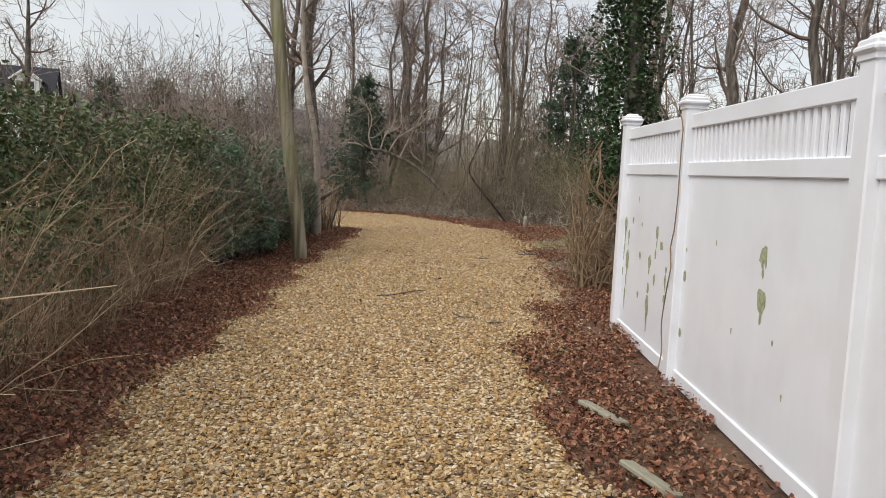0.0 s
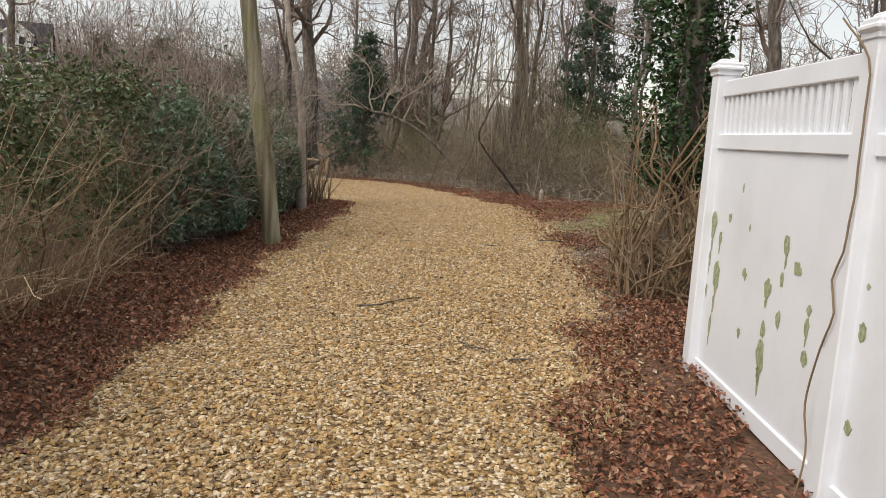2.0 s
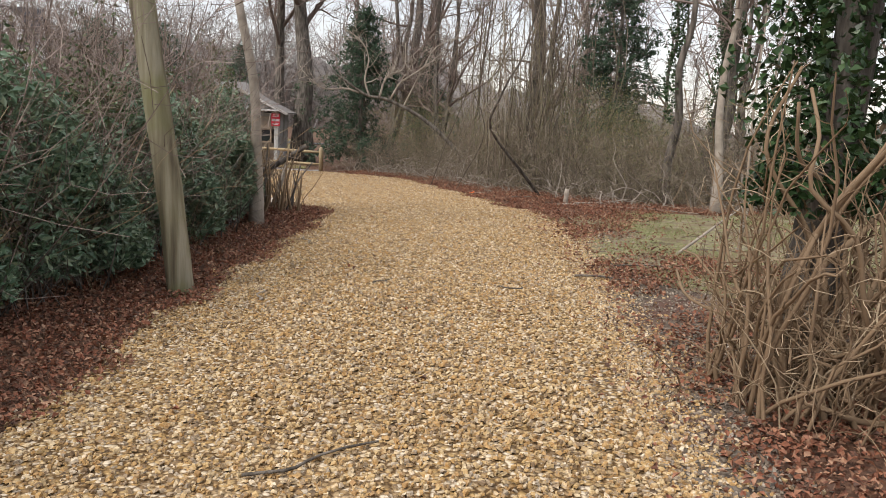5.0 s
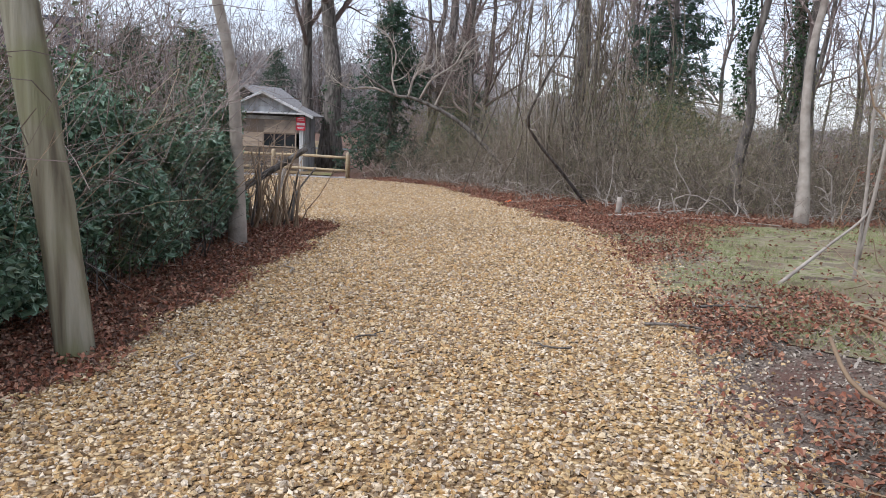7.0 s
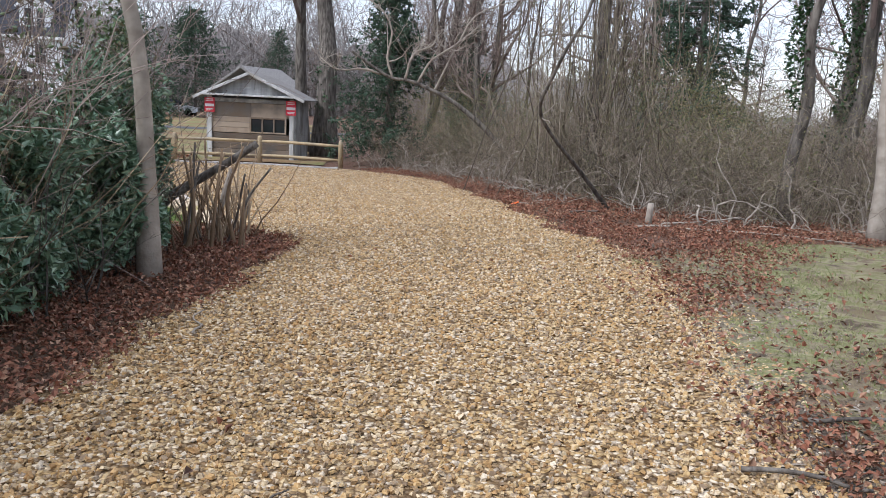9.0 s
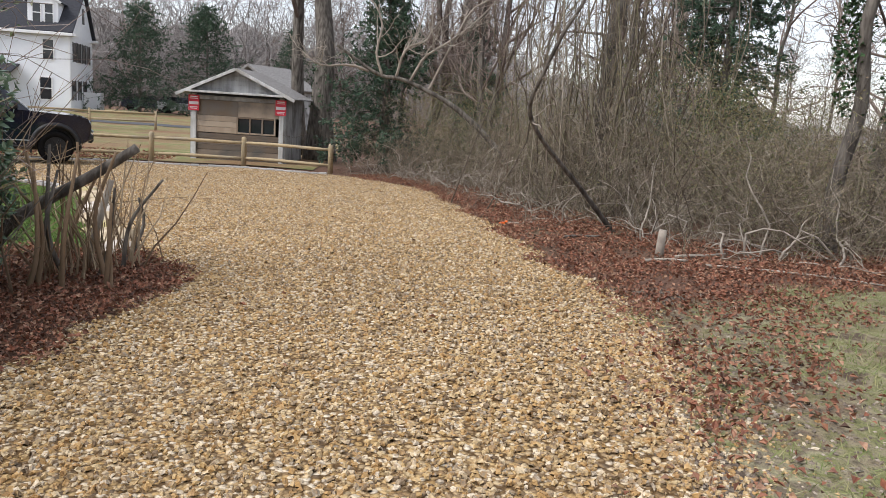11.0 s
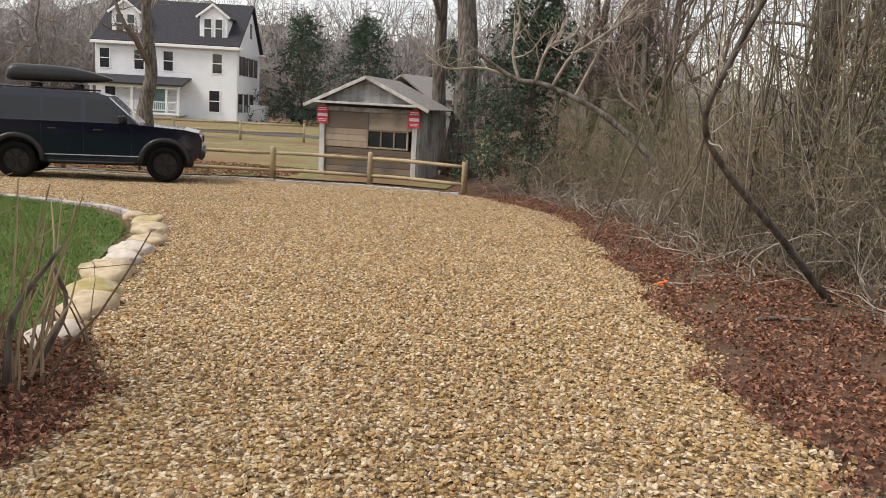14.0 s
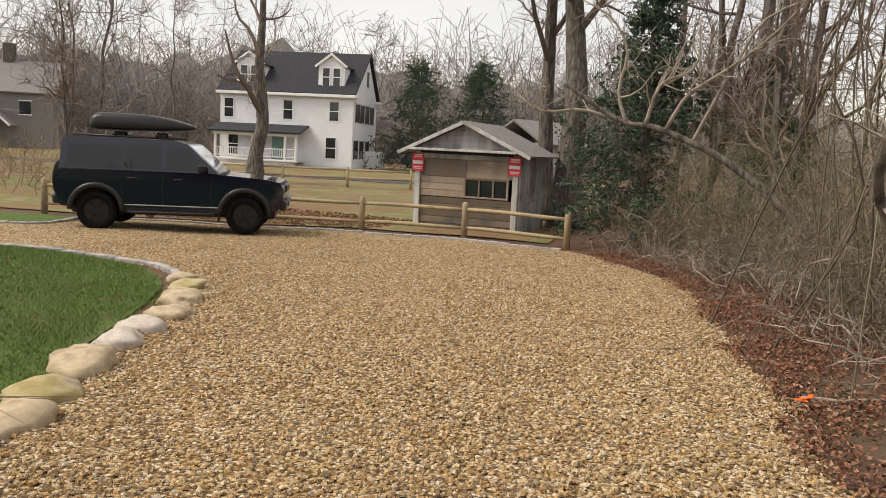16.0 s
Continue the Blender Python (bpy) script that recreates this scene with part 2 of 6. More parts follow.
# pale part-metal base puts the bright sky reflection into the glass colour
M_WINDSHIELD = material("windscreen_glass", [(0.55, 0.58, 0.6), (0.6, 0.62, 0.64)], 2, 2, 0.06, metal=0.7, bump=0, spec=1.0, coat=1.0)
M_PAINT = material("navy_car_paint", [(0.004, 0.006, 0.017), (0.005, 0.008, 0.021)], 2, 3, 0.1, bump=0, coat=0.8, spec=0.3)
M_PLASTIC = material("black_plastic", [(0.012, 0.012, 0.013), (0.02, 0.02, 0.022)], 12, 4, 0.34, bump=0.08, bump_scale=200, spec=0.4)
M_RUBBER = material("tyre_rubber", [(0.006, 0.006, 0.006), (0.012, 0.011, 0.011)], 20, 4, 0.8, bump=0.3, bump_scale=90, spec=0.08)
M_RIM = material("dark_alloy", [(0.02, 0.02, 0.022), (0.04, 0.04, 0.043)], 8, 3, 0.35, metal=0.6, bump=0)
M_LAMP = material("headlight_glass", [(0.25, 0.26, 0.28), (0.4, 0.41, 0.43)], 20, 3, 0.1, bump=0, spec=0.8)
M_RED = material("red_sign", [(0.62, 0.035, 0.06), (0.70, 0.05, 0.075)], 6, 4, 0.5, bump=0.03)
M_SIGNWHITE = material("sign_white", [(0.75, 0.70, 0.70), (0.82, 0.78, 0.78)], 6, 4, 0.5, bump=0.03)
M_ROCK = material("tan_boulder", [(0.338, 0.260, 0.169), (0.494, 0.403, 0.273), (0.624, 0.520, 0.364)], 9, 8, 0.9, bump=0.9, bump_scale=22, stain=(0.32, 0.25, 0.16), stain_scale=4)
M_MOSSROCK = material("mossy_boulder", [(0.30, 0.24, 0.10), (0.42, 0.35, 0.16), (0.46, 0.38, 0.25)], 7, 8, 0.9, bump=0.9, bump_scale=22, stain=(0.46, 0.39, 0.28), stain_scale=4)
M_PALEROCK = material("pale_boulder", [(0.396, 0.356, 0.304), (0.554, 0.502, 0.436), (0.660, 0.594, 0.515)], 9, 8, 0.9, bump=0.9, bump_scale=22, stain=(0.36, 0.29, 0.22), stain_scale=4)
M_BLOCK = material("granite_blocks", [(0.30, 0.29, 0.28), (0.45, 0.43, 0.41), (0.38, 0.37, 0.36)], 20, 6, 0.85, bump=0.5, bump_scale=60, per="object", spread=0.4)
# woods greyed by distance haze, which is put into the colour
M_RIDGE = material("hazed_woods", [(0.115, 0.105, 0.10), (0.19, 0.175, 0.165), (0.27, 0.25, 0.235)], 0.5, 9, 1.0, bump=0.6, bump_scale=1.2, stretch=(1, 1, 0.25), stain=(0.11, 0.115, 0.095), stain_scale=0.06, bump_dist=0.8)
M_ORANGE = material("orange_tape", [(0.85, 0.13, 0.02), (0.9, 0.2, 0.03)], 10, 3, 0.6, bump=0.2)
M_BOARD = material("lichen_board", [(0.20, 0.19, 0.14), (0.30, 0.29, 0.22), (0.26, 0.24, 0.18)], 9, 6, 0.9, bump=0.6, bump_scale=40)
M_ROAD = material("asphalt", [(0.06, 0.06, 0.065), (0.09, 0.09, 0.095)], 10, 6, 0.9, bump=0.3)
M_SILVER = material("silver_car_paint", [(0.5, 0.51, 0.52), (0.56, 0.57, 0.58)], 2, 3, 0.3, metal=0.6, bump=0)

# ---- mesh building ----
rng = np.random.default_rng(7)


class Geo:
    """Collects vertices and faces, then links them as one mesh object."""

    def __init__(self):
        self.v, self.f, self.count = [], [], 0

    def raw(self, verts, faces):
        self.v.append(np.asarray(verts, float).reshape(-1, 3))
        faces = np.asarray(faces, int)
        self.f.append(faces + self.count)
        self.count += len(self.v[-1])
        return self

    def box(self, size, at=(0, 0, 0), turn=None, bevel=0.006):
        """A box with chamfered edges, centred on at."""
        hx, hy, hz = (s / 2 for s in size)
        b = min(bevel, hx * 0.8, hy * 0.8, hz * 0.8)
        bm = bmesh.new()
        bmesh.ops.create_cube(bm, size=1)
        for v in bm.verts:
            v.co = Vector((v.co.x * 2 * hx, v.co.y * 2 * hy, v.co.z * 2 * hz))
        if b > 0:
            bmesh.ops.bevel(bm, geom=bm.edges[:], offset=b, segments=1, affect="EDGES")
        m = Matrix.Translation(at) @ (turn.to_4x4() if turn else Matrix())
        self.bm(bm, m)
        return self

    def bm(self, bm, m=None):
        bmesh.ops.triangulate(bm, faces=bm.faces[:])
        bm.verts.index_update()
        vs = [tuple((m @ v.co) if m else v.co) for v in bm.verts]
        fs = [[v.index for v in f.verts] for f in bm.faces]
        bm.free()
        return self.raw(vs, fs)

    def tubes(self, P, R, sides=3):
        """N tubes at once: P is N x K x 3, R is N x K."""
        P, R = np.asarray(P, float), np.asarray(R, float)
        n, k, _ = P.shape
        if n == 0:
            return self
        T = np.gradient(P, axis=1)
        T /= np.linalg.norm(T, axis=2, keepdims=True) + 1e-9
        ref = np.eye(3)[np.argmin(np.abs(T).max(axis=1), axis=1)][:, None]
        A = np.cross(T, np.broadcast_to(ref, T.shape))
        A /= np.linalg.norm(A, axis=2, keepdims=True) + 1e-9
        B = np.cross(T, A)
        ang = np.arange(sides) * 2 * np.pi / sides
        ring = A[:, :, None] * np.cos(ang)[:, None] + B[:, :, None] * np.sin(ang)[:, None]
        V = P[:, :, None] + ring * R[:, :, None, None]
        idx = np.arange(n * k * sides).reshape(n, k, sides)
        a, b = idx[:, :-1], idx[:, 1:]
        a2, b2 = np.roll(a, -1, 2), np.roll(b, -1, 2)
        F = np.concatenate([np.stack([a, a2, b2], -1).reshape(-1, 3), np.stack([a, b2, b], -1).reshape(-1, 3)])
        return self.raw(V.reshape(-1, 3), F)

    def tube(self, pts, radii, sides=8):
        pts = np.asarray(pts, float)
        radii = np.broadcast_to(np.asarray(radii, float), (len(pts),))
        self.tubes(pts[None], radii[None], sides)
        n = len(pts)
        base = self.count - n * sides
        for ring, flip in ((0, True), (n - 1, False)):
            c = np.arange(sides) + ring * sides
            fan = [(c[0], c[i], c[i + 1]) if not flip else (c[0], c[i + 1], c[i]) for i in range(1, sides - 1)]
            self.f.append(np.array(fan) + base)
        return self

    def leaves(self, C, size, normal_up=0.0, long=1.6, fold=0.25):
        """Folded leaves, two triangles each side of the midrib shared as two quads' worth of triangles."""
        n = len(C)
        if n == 0:
            return self
        d = rng.normal(size=(n, 3))
        d[:, 2] *= 1 - 0.8 * normal_up
        d /= np.linalg.norm(d, axis=1, keepdims=True)
        up = rng.normal(size=(n, 3)) * (1 - normal_up) + np.array([0, 0, 2.2 * normal_up])
        s = np.cross(d, up)
        s /= np.linalg.norm(s, axis=1, keepdims=True) + 1e-9
        u = np.cross(s, d)
        L = (size * rng.uniform(0.6, 1.3, n))[:, None]
        W = L / long / 2
        V = np.stack([C - d * L / 2, C + s * W + u * W * fold * 2, C + d * L / 2, C - s * W + u * W * fold * 2], 1)
        i = np.arange(n)[:, None] * 4
        return self.raw(V.reshape(-1, 3), np.concatenate([i + [0, 1, 2], i + [0, 2, 3]]))

    def blades(self, C, height, width=0.006, lean=0.5):
        n = len(C)
        a = rng.uniform(0, 2 * np.pi, n)
        side = np.stack([np.cos(a), np.sin(a), 0 * a], 1) * width
        tip = rng.normal(size=(n, 3)) * lean * height
        tip[:, 2] = height * rng.uniform(0.6, 1.2, n)
        V = np.stack([C - side, C + side, C + tip], 1)
        return self.raw(V.reshape(-1, 3), np.arange(3 * n).reshape(-1, 3))

    def done(self, name, mat, parent=None, smooth=False, label="", category="", group="", kind=""):
        V = np.concatenate(self.v).astype(np.float32)
        F = np.concatenate(self.f).astype(np.int32)
        me = bpy.data.meshes.new(name)
        me.vertices.add(len(V))
        me.vertices.foreach_set("co", V.ravel())
        me.loops.add(F.size)
        me.loops.foreach_set("vertex_index", F.ravel())
        me.polygons.add(len(F))
        me.polygons.foreach_set("loop_start", np.arange(0, F.size, 3, dtype=np.int32))
        me.update(calc_edges=True)
        me.polygons.foreach_set("use_smooth", np.full(len(F), smooth, bool))
        me.materials.append(mat)
        ob = new(name, me)
        if parent:
            ob.parent = parent
        return tagged(ob, label, category, group, kind)


def thing(name, m, label, category, group="", kind=""):
    """An Empty at a thing's base."""
    ob = new(name)
    ob.empty_display_size = 0.1
    ob.matrix_world = m
    return tagged(ob, label, category, group, kind)


def height(x, y):
    """The ground's height."""
    x, y = np.asarray(x, float), np.asarray(y, float)
    z = -0.09 + 0.03 * np.clip(x, -2, 4) - 0.028 * (np.clip(y, 18, 33) - 18)
    return z + 0.012 * np.sin(1.7 * x + 0.6 * y) + 0.01 * np.sin(2.3 * y - x)


def inside(poly, x, y):
    p = np.asarray(poly, float)
    q = np.roll(p, -1, 0)
    res = np.zeros(len(x), bool)
    for (x0, y0), (x1, y1) in zip(p, q):
        if y0 == y1:
            continue
        c = (y0 > y) != (y1 > y)
        res ^= c & (x < (x1 - x0) * (y - y0) / (y1 - y0) + x0)
    return res


def scatter(poly, per_m2, clear=None):
    """Random points in a polygon, with a ragged border."""
    p = np.asarray(poly, float)
    lo, hi = p.min(0), p.max(0)
    n = int(per_m2 * np.prod(hi - lo))
    x, y = rng.uniform(lo[0], hi[0], n), rng.uniform(lo[1], hi[1], n)
    wob = 0.10 * np.sin(3.1 * y + 1.3 * x) + 0.06 * np.sin(7.7 * y - 2.0 * x)
    k = inside(p, x + wob + rng.normal(size=n) * 0.05, y + rng.normal(size=n) * 0.05)
    if clear is not None:
        k &= ~inside(clear, x, y)
    return np.stack([x[k], y[k], height(x[k], y[k])], 1)


def smooth_line(pts, step=0.25):
    """A finer line through the points (Catmull-Rom)."""
    p = np.asarray(pts, float)
    p = np.concatenate([[2 * p[0] - p[1]], p, [2 * p[-1] - p[-2]]])
    out = []
    for a, b, c, d in zip(p[:-3], p[1:-2], p[2:-1], p[3:]):
        for t in np.linspace(0, 1, max(2, int(np.linalg.norm(c - b) / step)), endpoint=False):
            out.append(0.5 * (2 * b + (c - a) * t + (2 * a - 5 * b + 4 * c - d) * t * t + (3 * b - a - 3 * c + d) * t ** 3))
    return np.array(out + [p[-2]])


def sheet(name, poly, mat, lift, **tags):
    """A ground sheet inside a polygon, cut from a fine grid, that follows the ground."""
    p = np.asarray(poly, float)
    bm = bmesh.new()
    vs = [bm.verts.new((x, y, 0)) for x, y in p]
    bm.faces.new(vs)
    bmesh.ops.triangulate(bm, faces=bm.faces[:])
    for axis in (0, 1):
        lo, hi = p[:, axis].min(), p[:, axis].max()
        for c in np.arange(math.ceil(lo), hi, 1.0):
            no = (1, 0, 0) if axis == 0 else (0, 1, 0)
            bmesh.ops.bisect_plane(bm, geom=bm.verts[:] + bm.edges[:] + bm.faces[:], plane_co=(c, 0, 0) if axis == 0 else (0, c, 0), plane_no=no)
    for v in bm.verts:
        v.co.z = float(height(v.co.x, v.co.y)) + lift
    bmesh.ops.recalc_face_normals(bm, faces=bm.faces[:])
    if sum(f.normal.z for f in bm.faces) < 0:
        bmesh.ops.reverse_faces(bm, faces=bm.faces[:])
    return Geo().bm(bm).done(name, mat, smooth=True, kind="structure", **tags)


def unit(v):
    return v / (np.linalg.norm(v, axis=-1, keepdims=True) + 1e-9)


def sprout(P, R, each, length, k=4, start=0.25, spread=0.9, up=0.15, wander=0.25, thin=0.55, tip=0.25, least_rise=-1.0):
    """Child branches off N parent branches: their lines and radii."""
    n, kk, _ = P.shape
    N = n * each
    parent = np.repeat(np.arange(n), each)
    s = rng.uniform(start, 0.98, N) * (kk - 1)
    i = np.minimum(s.astype(int), kk - 2)
    f = (s - i)[:, None]
    base = P[parent, i] * (1 - f) + P[parent, i + 1] * f
    rad = (R[parent, i] * (1 - f[:, 0]) + R[parent, i + 1] * f[:, 0]) * thin * rng.uniform(0.7, 1.1, N)
    t = unit(P[parent, i + 1] - P[parent, i])
    d = unit(t * (1 - spread * 0.5) + unit(rng.normal(size=(N, 3))) * spread + np.array([0, 0, up]))
    d[:, 2] = np.maximum(d[:, 2], least_rise)
    L = length * rng.uniform(0.5, 1.25, N) * (1 - 0.45 * s / (kk - 1))
    pts = [base]
    for j in range(k):
        d = unit(d + rng.normal(size=(N, 3)) * wander + np.array([0, 0, up * 0.5]))
        pts.append(pts[-1] + d * (L / k)[:, None])
    Q = np.stack(pts, 1)
    return Q, rad[:, None] * np.linspace(1, tip, k + 1)[None]


def bare_tree(name, x, y, tall, radius, lean=(0, 0), label="", limbs=9, twigs=7, fine=6, forks=1, mat=M_BARK, group="", first=0.35, wander=0.11, spread=0.9, extra=True, least=0.0035, reach=0.38):
    """A leafless tree: tapered trunk with root flare, limbs, branches and twigs."""
    z0 = float(height(x, y))
    t = thing(name, pose(x, y, z0), label, "tree", group)
    lines, rads = [], []
    K = 9
    for f in range(forks):
        a = rng.uniform(0, 6.28)
        off = np.array([math.cos(a), math.sin(a), 0]) * (radius * 0.8 if forks > 1 else 0)
        s = np.linspace(0, 1, K)
        pts = np.stack([lean[0] * s * tall, lean[1] * s * tall, s * tall - 0.1], 1) + off
        if forks > 1:
            pts += np.outer(s, off * rng.uniform(2, 5))
        pts[2:] += np.cumsum(rng.normal(size=(K - 2, 3)) * wander * tall / K, 0) * [1, 1, 0.2]
        r = radius * (1 - 0.82 * s) * (1 + 0.5 * np.exp(-s * tall / 0.35))
        lines.append(pts)
        rads.append(r)
    g = Geo()
    P, R = np.array(lines), np.array(rads)
    for p, r in zip(P, R):
        g.tube(smooth_line(p, tall / 30), np.interp(np.linspace(0, 1, len(smooth_line(p, tall / 30))), np.linspace(0, 1, K), r), 10)
    g.done("trunk", mat, t, True)
    g = Geo()
    P1, R1 = sprout(P, R, limbs, tall * reach, 6, first, spread, 0.25, 0.2, least_rise=0.12)
    g.tubes(P1, np.maximum(R1, 0.008), 5)
    P2, R2 = sprout(P1, R1, twigs, tall * 0.16, 4, 0.2, 0.95, 0.12, 0.25, least_rise=-0.15)
    g.tubes(P2, np.maximum(R2, least * 1.4), 3)
    P3, R3 = sprout(P2, R2, fine, tall * 0.075, 3, 0.15, 1.0, 0.1, 0.28)
    g.tubes(P3, np.maximum(R3, least), 3)
    if extra:
        P4, R4 = sprout(P3, R3, 2, tall * 0.04, 2, 0.2, 1.0, 0.08, 0.3)
        g.tubes(P4, np.maximum(R4, 0.0028), 3)
    g.done("crown", M_TWIG, t, kind="stuff")
    return t


def thicket(name, C, tall, label, mat=M_BRUSH, arch=0.5, radius=0.006, k=5, sides=3, side_twigs=2, category="brush", drift=(0, 0), least=0.0016, wander=0.16, tilt=0.45, twig=0.28):
    """Many thin arching stems rising from the points C, with side twigs."""
    n = len(C)
    d = unit(np.concatenate([rng.normal(size=(n, 2)) * tilt + np.array(drift), np.ones((n, 1))], 1))
    L = tall * rng.uniform(0.35, 1.15, n)
    bend = np.concatenate([rng.normal(size=(n, 2)) * arch, -np.abs(rng.normal(size=(n, 1))) * arch * 0.7], 1)
    pts = [C - [0, 0, 0.03]]
    for j in range(k):
        d = unit(d + bend / k * (0.4 + j / k * 1.2) + rng.normal(size=(n, 3)) * wander)
        pts.append(pts[-1] + d * (L / k)[:, None])
    P = np.stack(pts, 1)
    R = (radius * rng.uniform(0.5, 1.6, n))[:, None] * np.linspace(1, 0.3, k + 1)[None]
    g = Geo().tubes(P, R, sides)
    if side_twigs:
        P2, R2 = sprout(P, R, side_twigs, tall * twig, 2, 0.2, 0.9, 0.1, 0.35)
        g.tubes(P2, np.maximum(R2, least), 3)
    return P, R, g


def stones(C, size, flat=0.6):
    """Irregular rounded pebbles at the points C."""
    bv = np.array([(x, y, z) for z, k in ((-0.5, 1.05), (0.66, 0.72)) for x, y in ((-0.95 * k, -0.35 * k), (0.35 * k, -0.95 * k), (0.95 * k, 0.35 * k), (-0.35 * k, 0.95 * k))])
    bf = np.array([(4, 5, 6), (4, 6, 7), (0, 1, 5), (0, 5, 4), (1, 2, 6), (1, 6, 5), (2, 3, 7), (2, 7, 6), (3, 0, 4), (3, 4, 7)])
    n = len(C)
    S = size * rng.uniform(0.55, 1.35, (n, 1)) * np.stack([rng.uniform(0.7, 1.3, n), rng.uniform(0.6, 1.0, n), rng.uniform(0.45, 0.85, n) * flat / 0.6], 1) / 2
    V = (bv[None] + rng.uniform(-0.30, 0.30, (n, len(bv), 3))) * S[:, None]
    a, b = rng.uniform(0, 6.28, n), rng.normal(size=n) * 0.45
    ca, sa, cb, sb = np.cos(a)[:, None], np.sin(a)[:, None], np.cos(b)[:, None], np.sin(b)[:, None]
    x, z = V[..., 0] * cb + V[..., 2] * sb, -V[..., 0] * sb + V[..., 2] * cb
    V = np.stack([x * ca - V[..., 1] * sa, x * sa + V[..., 1] * ca, z], -1) + C[:, None]
    F = bf[None] + (np.arange(n) * len(bv))[:, None, None]
    return V.reshape(-1, 3), F.reshape(-1, 3)


# ---- the ground ----
LEFT_EDGE = [(-1.5, -6), (-1.45, 0), (-1.43, 3.5), (-1.31, 5.5), (-1.1, 7.7), (-1.0, 9.5), (-0.88, 11.5), (-0.55, 14), (-0.35, 16), (-0.15, 17.5), (-0.45, 18.6), (-1.0, 19.2), (-1.5, 20), (-2.0, 20.9), (-2.6, 22), (-3.1, 22.9), (-3.8, 24.1), (-4.9, 25.2), (-6.4, 25.75), (-8.0, 25.8), (-10, 25.2), (-14, 23.5), (-30, 17)]
FAR_EDGE = [(-30, 21), (-14, 27.0), (-11.2, 28.4), (-11.6, 30.7), (-8.9, 32.0), (-6.4, 33.0), (-4.0, 33.5), (-1.5, 33.2)]
RIGHT_EDGE = [(-0.9, 32.6), (1.1, 29), (1.7, 26.4), (2.4, 22.6), (2.6, 21.4), (2.85, 19.4), (3.2, 17.7), (3.2, 16.6), (2.95, 15.2), (2.65, 13.3), (2.42, 12.0), (2.16, 10.6), (1.95, 9.2), (1.65, 7.5), (1.2, 5.7), (1.05, 3.5), (1.0, 0), (1.0, -6)]
GRAVEL = np.concatenate([smooth_line(LEFT_EDGE, 0.5), np.array(FAR_EDGE, float), smooth_line(RIGHT_EDGE, 0.5)])
LAWN = np.concatenate([smooth_line(LEFT_EDGE[11:], 0.5) + [-0.28, -0.1], [(-30, 14.5), (-5.0, 14.5), (-3.4, 17.8), (-2.4, 18.6)]])
LAWN_FAR = np.array([(-30, 21.3), (-14, 27.3), (-11.5, 28.7), (-12.0, 30.6), (-15.5, 29.4), (-30, 23.5)])
PATCH = np.array([(2.95, 14.2), (3.1, 16.2), (3.4, 17.6), (4.4, 18.4), (6.5, 19.2), (9.5, 20.6), (16, 20), (16, 12), (9, 10.5), (4.6, 11.6), (3.3, 12.6)])
PATCH = smooth_line(np.concatenate([PATCH, PATCH[:1]]), 0.3)[:-1]
PATCH = PATCH + np.stack([0.12 * np.sin(3.7 * PATCH[:, 1] + PATCH[:, 0]) + 0.05 * np.sin(9 * PATCH[:, 1]), 0.08 * np.sin(4.3 * PATCH[:, 0] + 2 * PATCH[:, 1])], 1)

near = np.concatenate([np.arange(-40, 40.1, 1.0)])
gx = np.concatenate([[-3000, -1000, -400, -180, -90, -60], near, [60, 90, 180, 400, 1000, 3000]])
gy = np.concatenate([[-3000, -1000, -300, -90, -40, -20], np.arange(-10, 70.1, 1.0), [80, 100, 130, 200, 400, 1000, 3000]])
GX, GY = np.meshgrid(gx, gy)
GZ = height(GX, GY) - 0.01 + 0.0 * GX
idx = np.arange(GX.size).reshape(GX.shape)
a, b, c, d = idx[:-1, :-1].ravel(), idx[:-1, 1:].ravel(), idx[1:, 1:].ravel(), idx[1:, :-1].ravel()
Geo().raw(np.stack([GX.ravel(), GY.ravel(), GZ.ravel()], 1), np.concatenate([np.stack([a, b, c], 1), np.stack([a, c, d], 1)])).done(
    "ground", M_SOIL, None, True, "brown woodland soil with rotting leaves", "ground", kind="structure")
sheet("road_gravel", GRAVEL, M_BED, 0.012, label="tan gravel driveway bed between leaf litter", category="driveway")
sheet("lawn", LAWN, M_LAWN, 0.015, label="short green lawn edged with boulders", category="lawn")
sheet("lawn_strip", LAWN_FAR, M_LAWN, 0.016, label="strip of green lawn beside the rail fence", category="lawn")
VERGE = np.concatenate([smooth_line([(1.75, 7.9), (2.05, 9.2), (2.2, 10.6), (2.5, 12.1), (2.85, 14.5), (3.0, 16.4), (3.1, 17.6), (3.05, 18.3)], 0.4) - [0.12, 0], [(3.6, 18.4), (4.1, 17.8), (4.0, 16.5), (4.2, 14.0), (4.4, 12.0), (3.9, 10.6), (2.9, 9.8), (2.3, 8.4)]])
sheet("verge_soil", VERGE, M_VERGE, 0.003, label="dark grey gritty soil at the driveway edge", category="soil")
sheet("grass_patch", PATCH, M_MOSS, 0.010, label="patchy dry mossy grass beside the gravel", category="grass")
FIELD = np.array([(-60, 28), (-13.5, 31.2), (-6.4, 34.0), (-2.2, 34.4), (-2.6, 42), (-8, 75), (-60, 100), (-90, 90)])
sheet("ground_field", FIELD, M_FIELD, 0.02, label="leaf-strewn winter field beyond the fence", category="field")
ROADP = np.array([(-70, 50.5), (-14, 56), (-2, 57), (-2, 60), (-14, 59), (-70, 54)])
sheet("road", ROADP, M_ROAD, 0.04, label="grey asphalt lane in front of the house", category="road")

# ---- white vinyl fence ----
F_DIR = Vector((0.105, 0.9945, 0)).normalized()
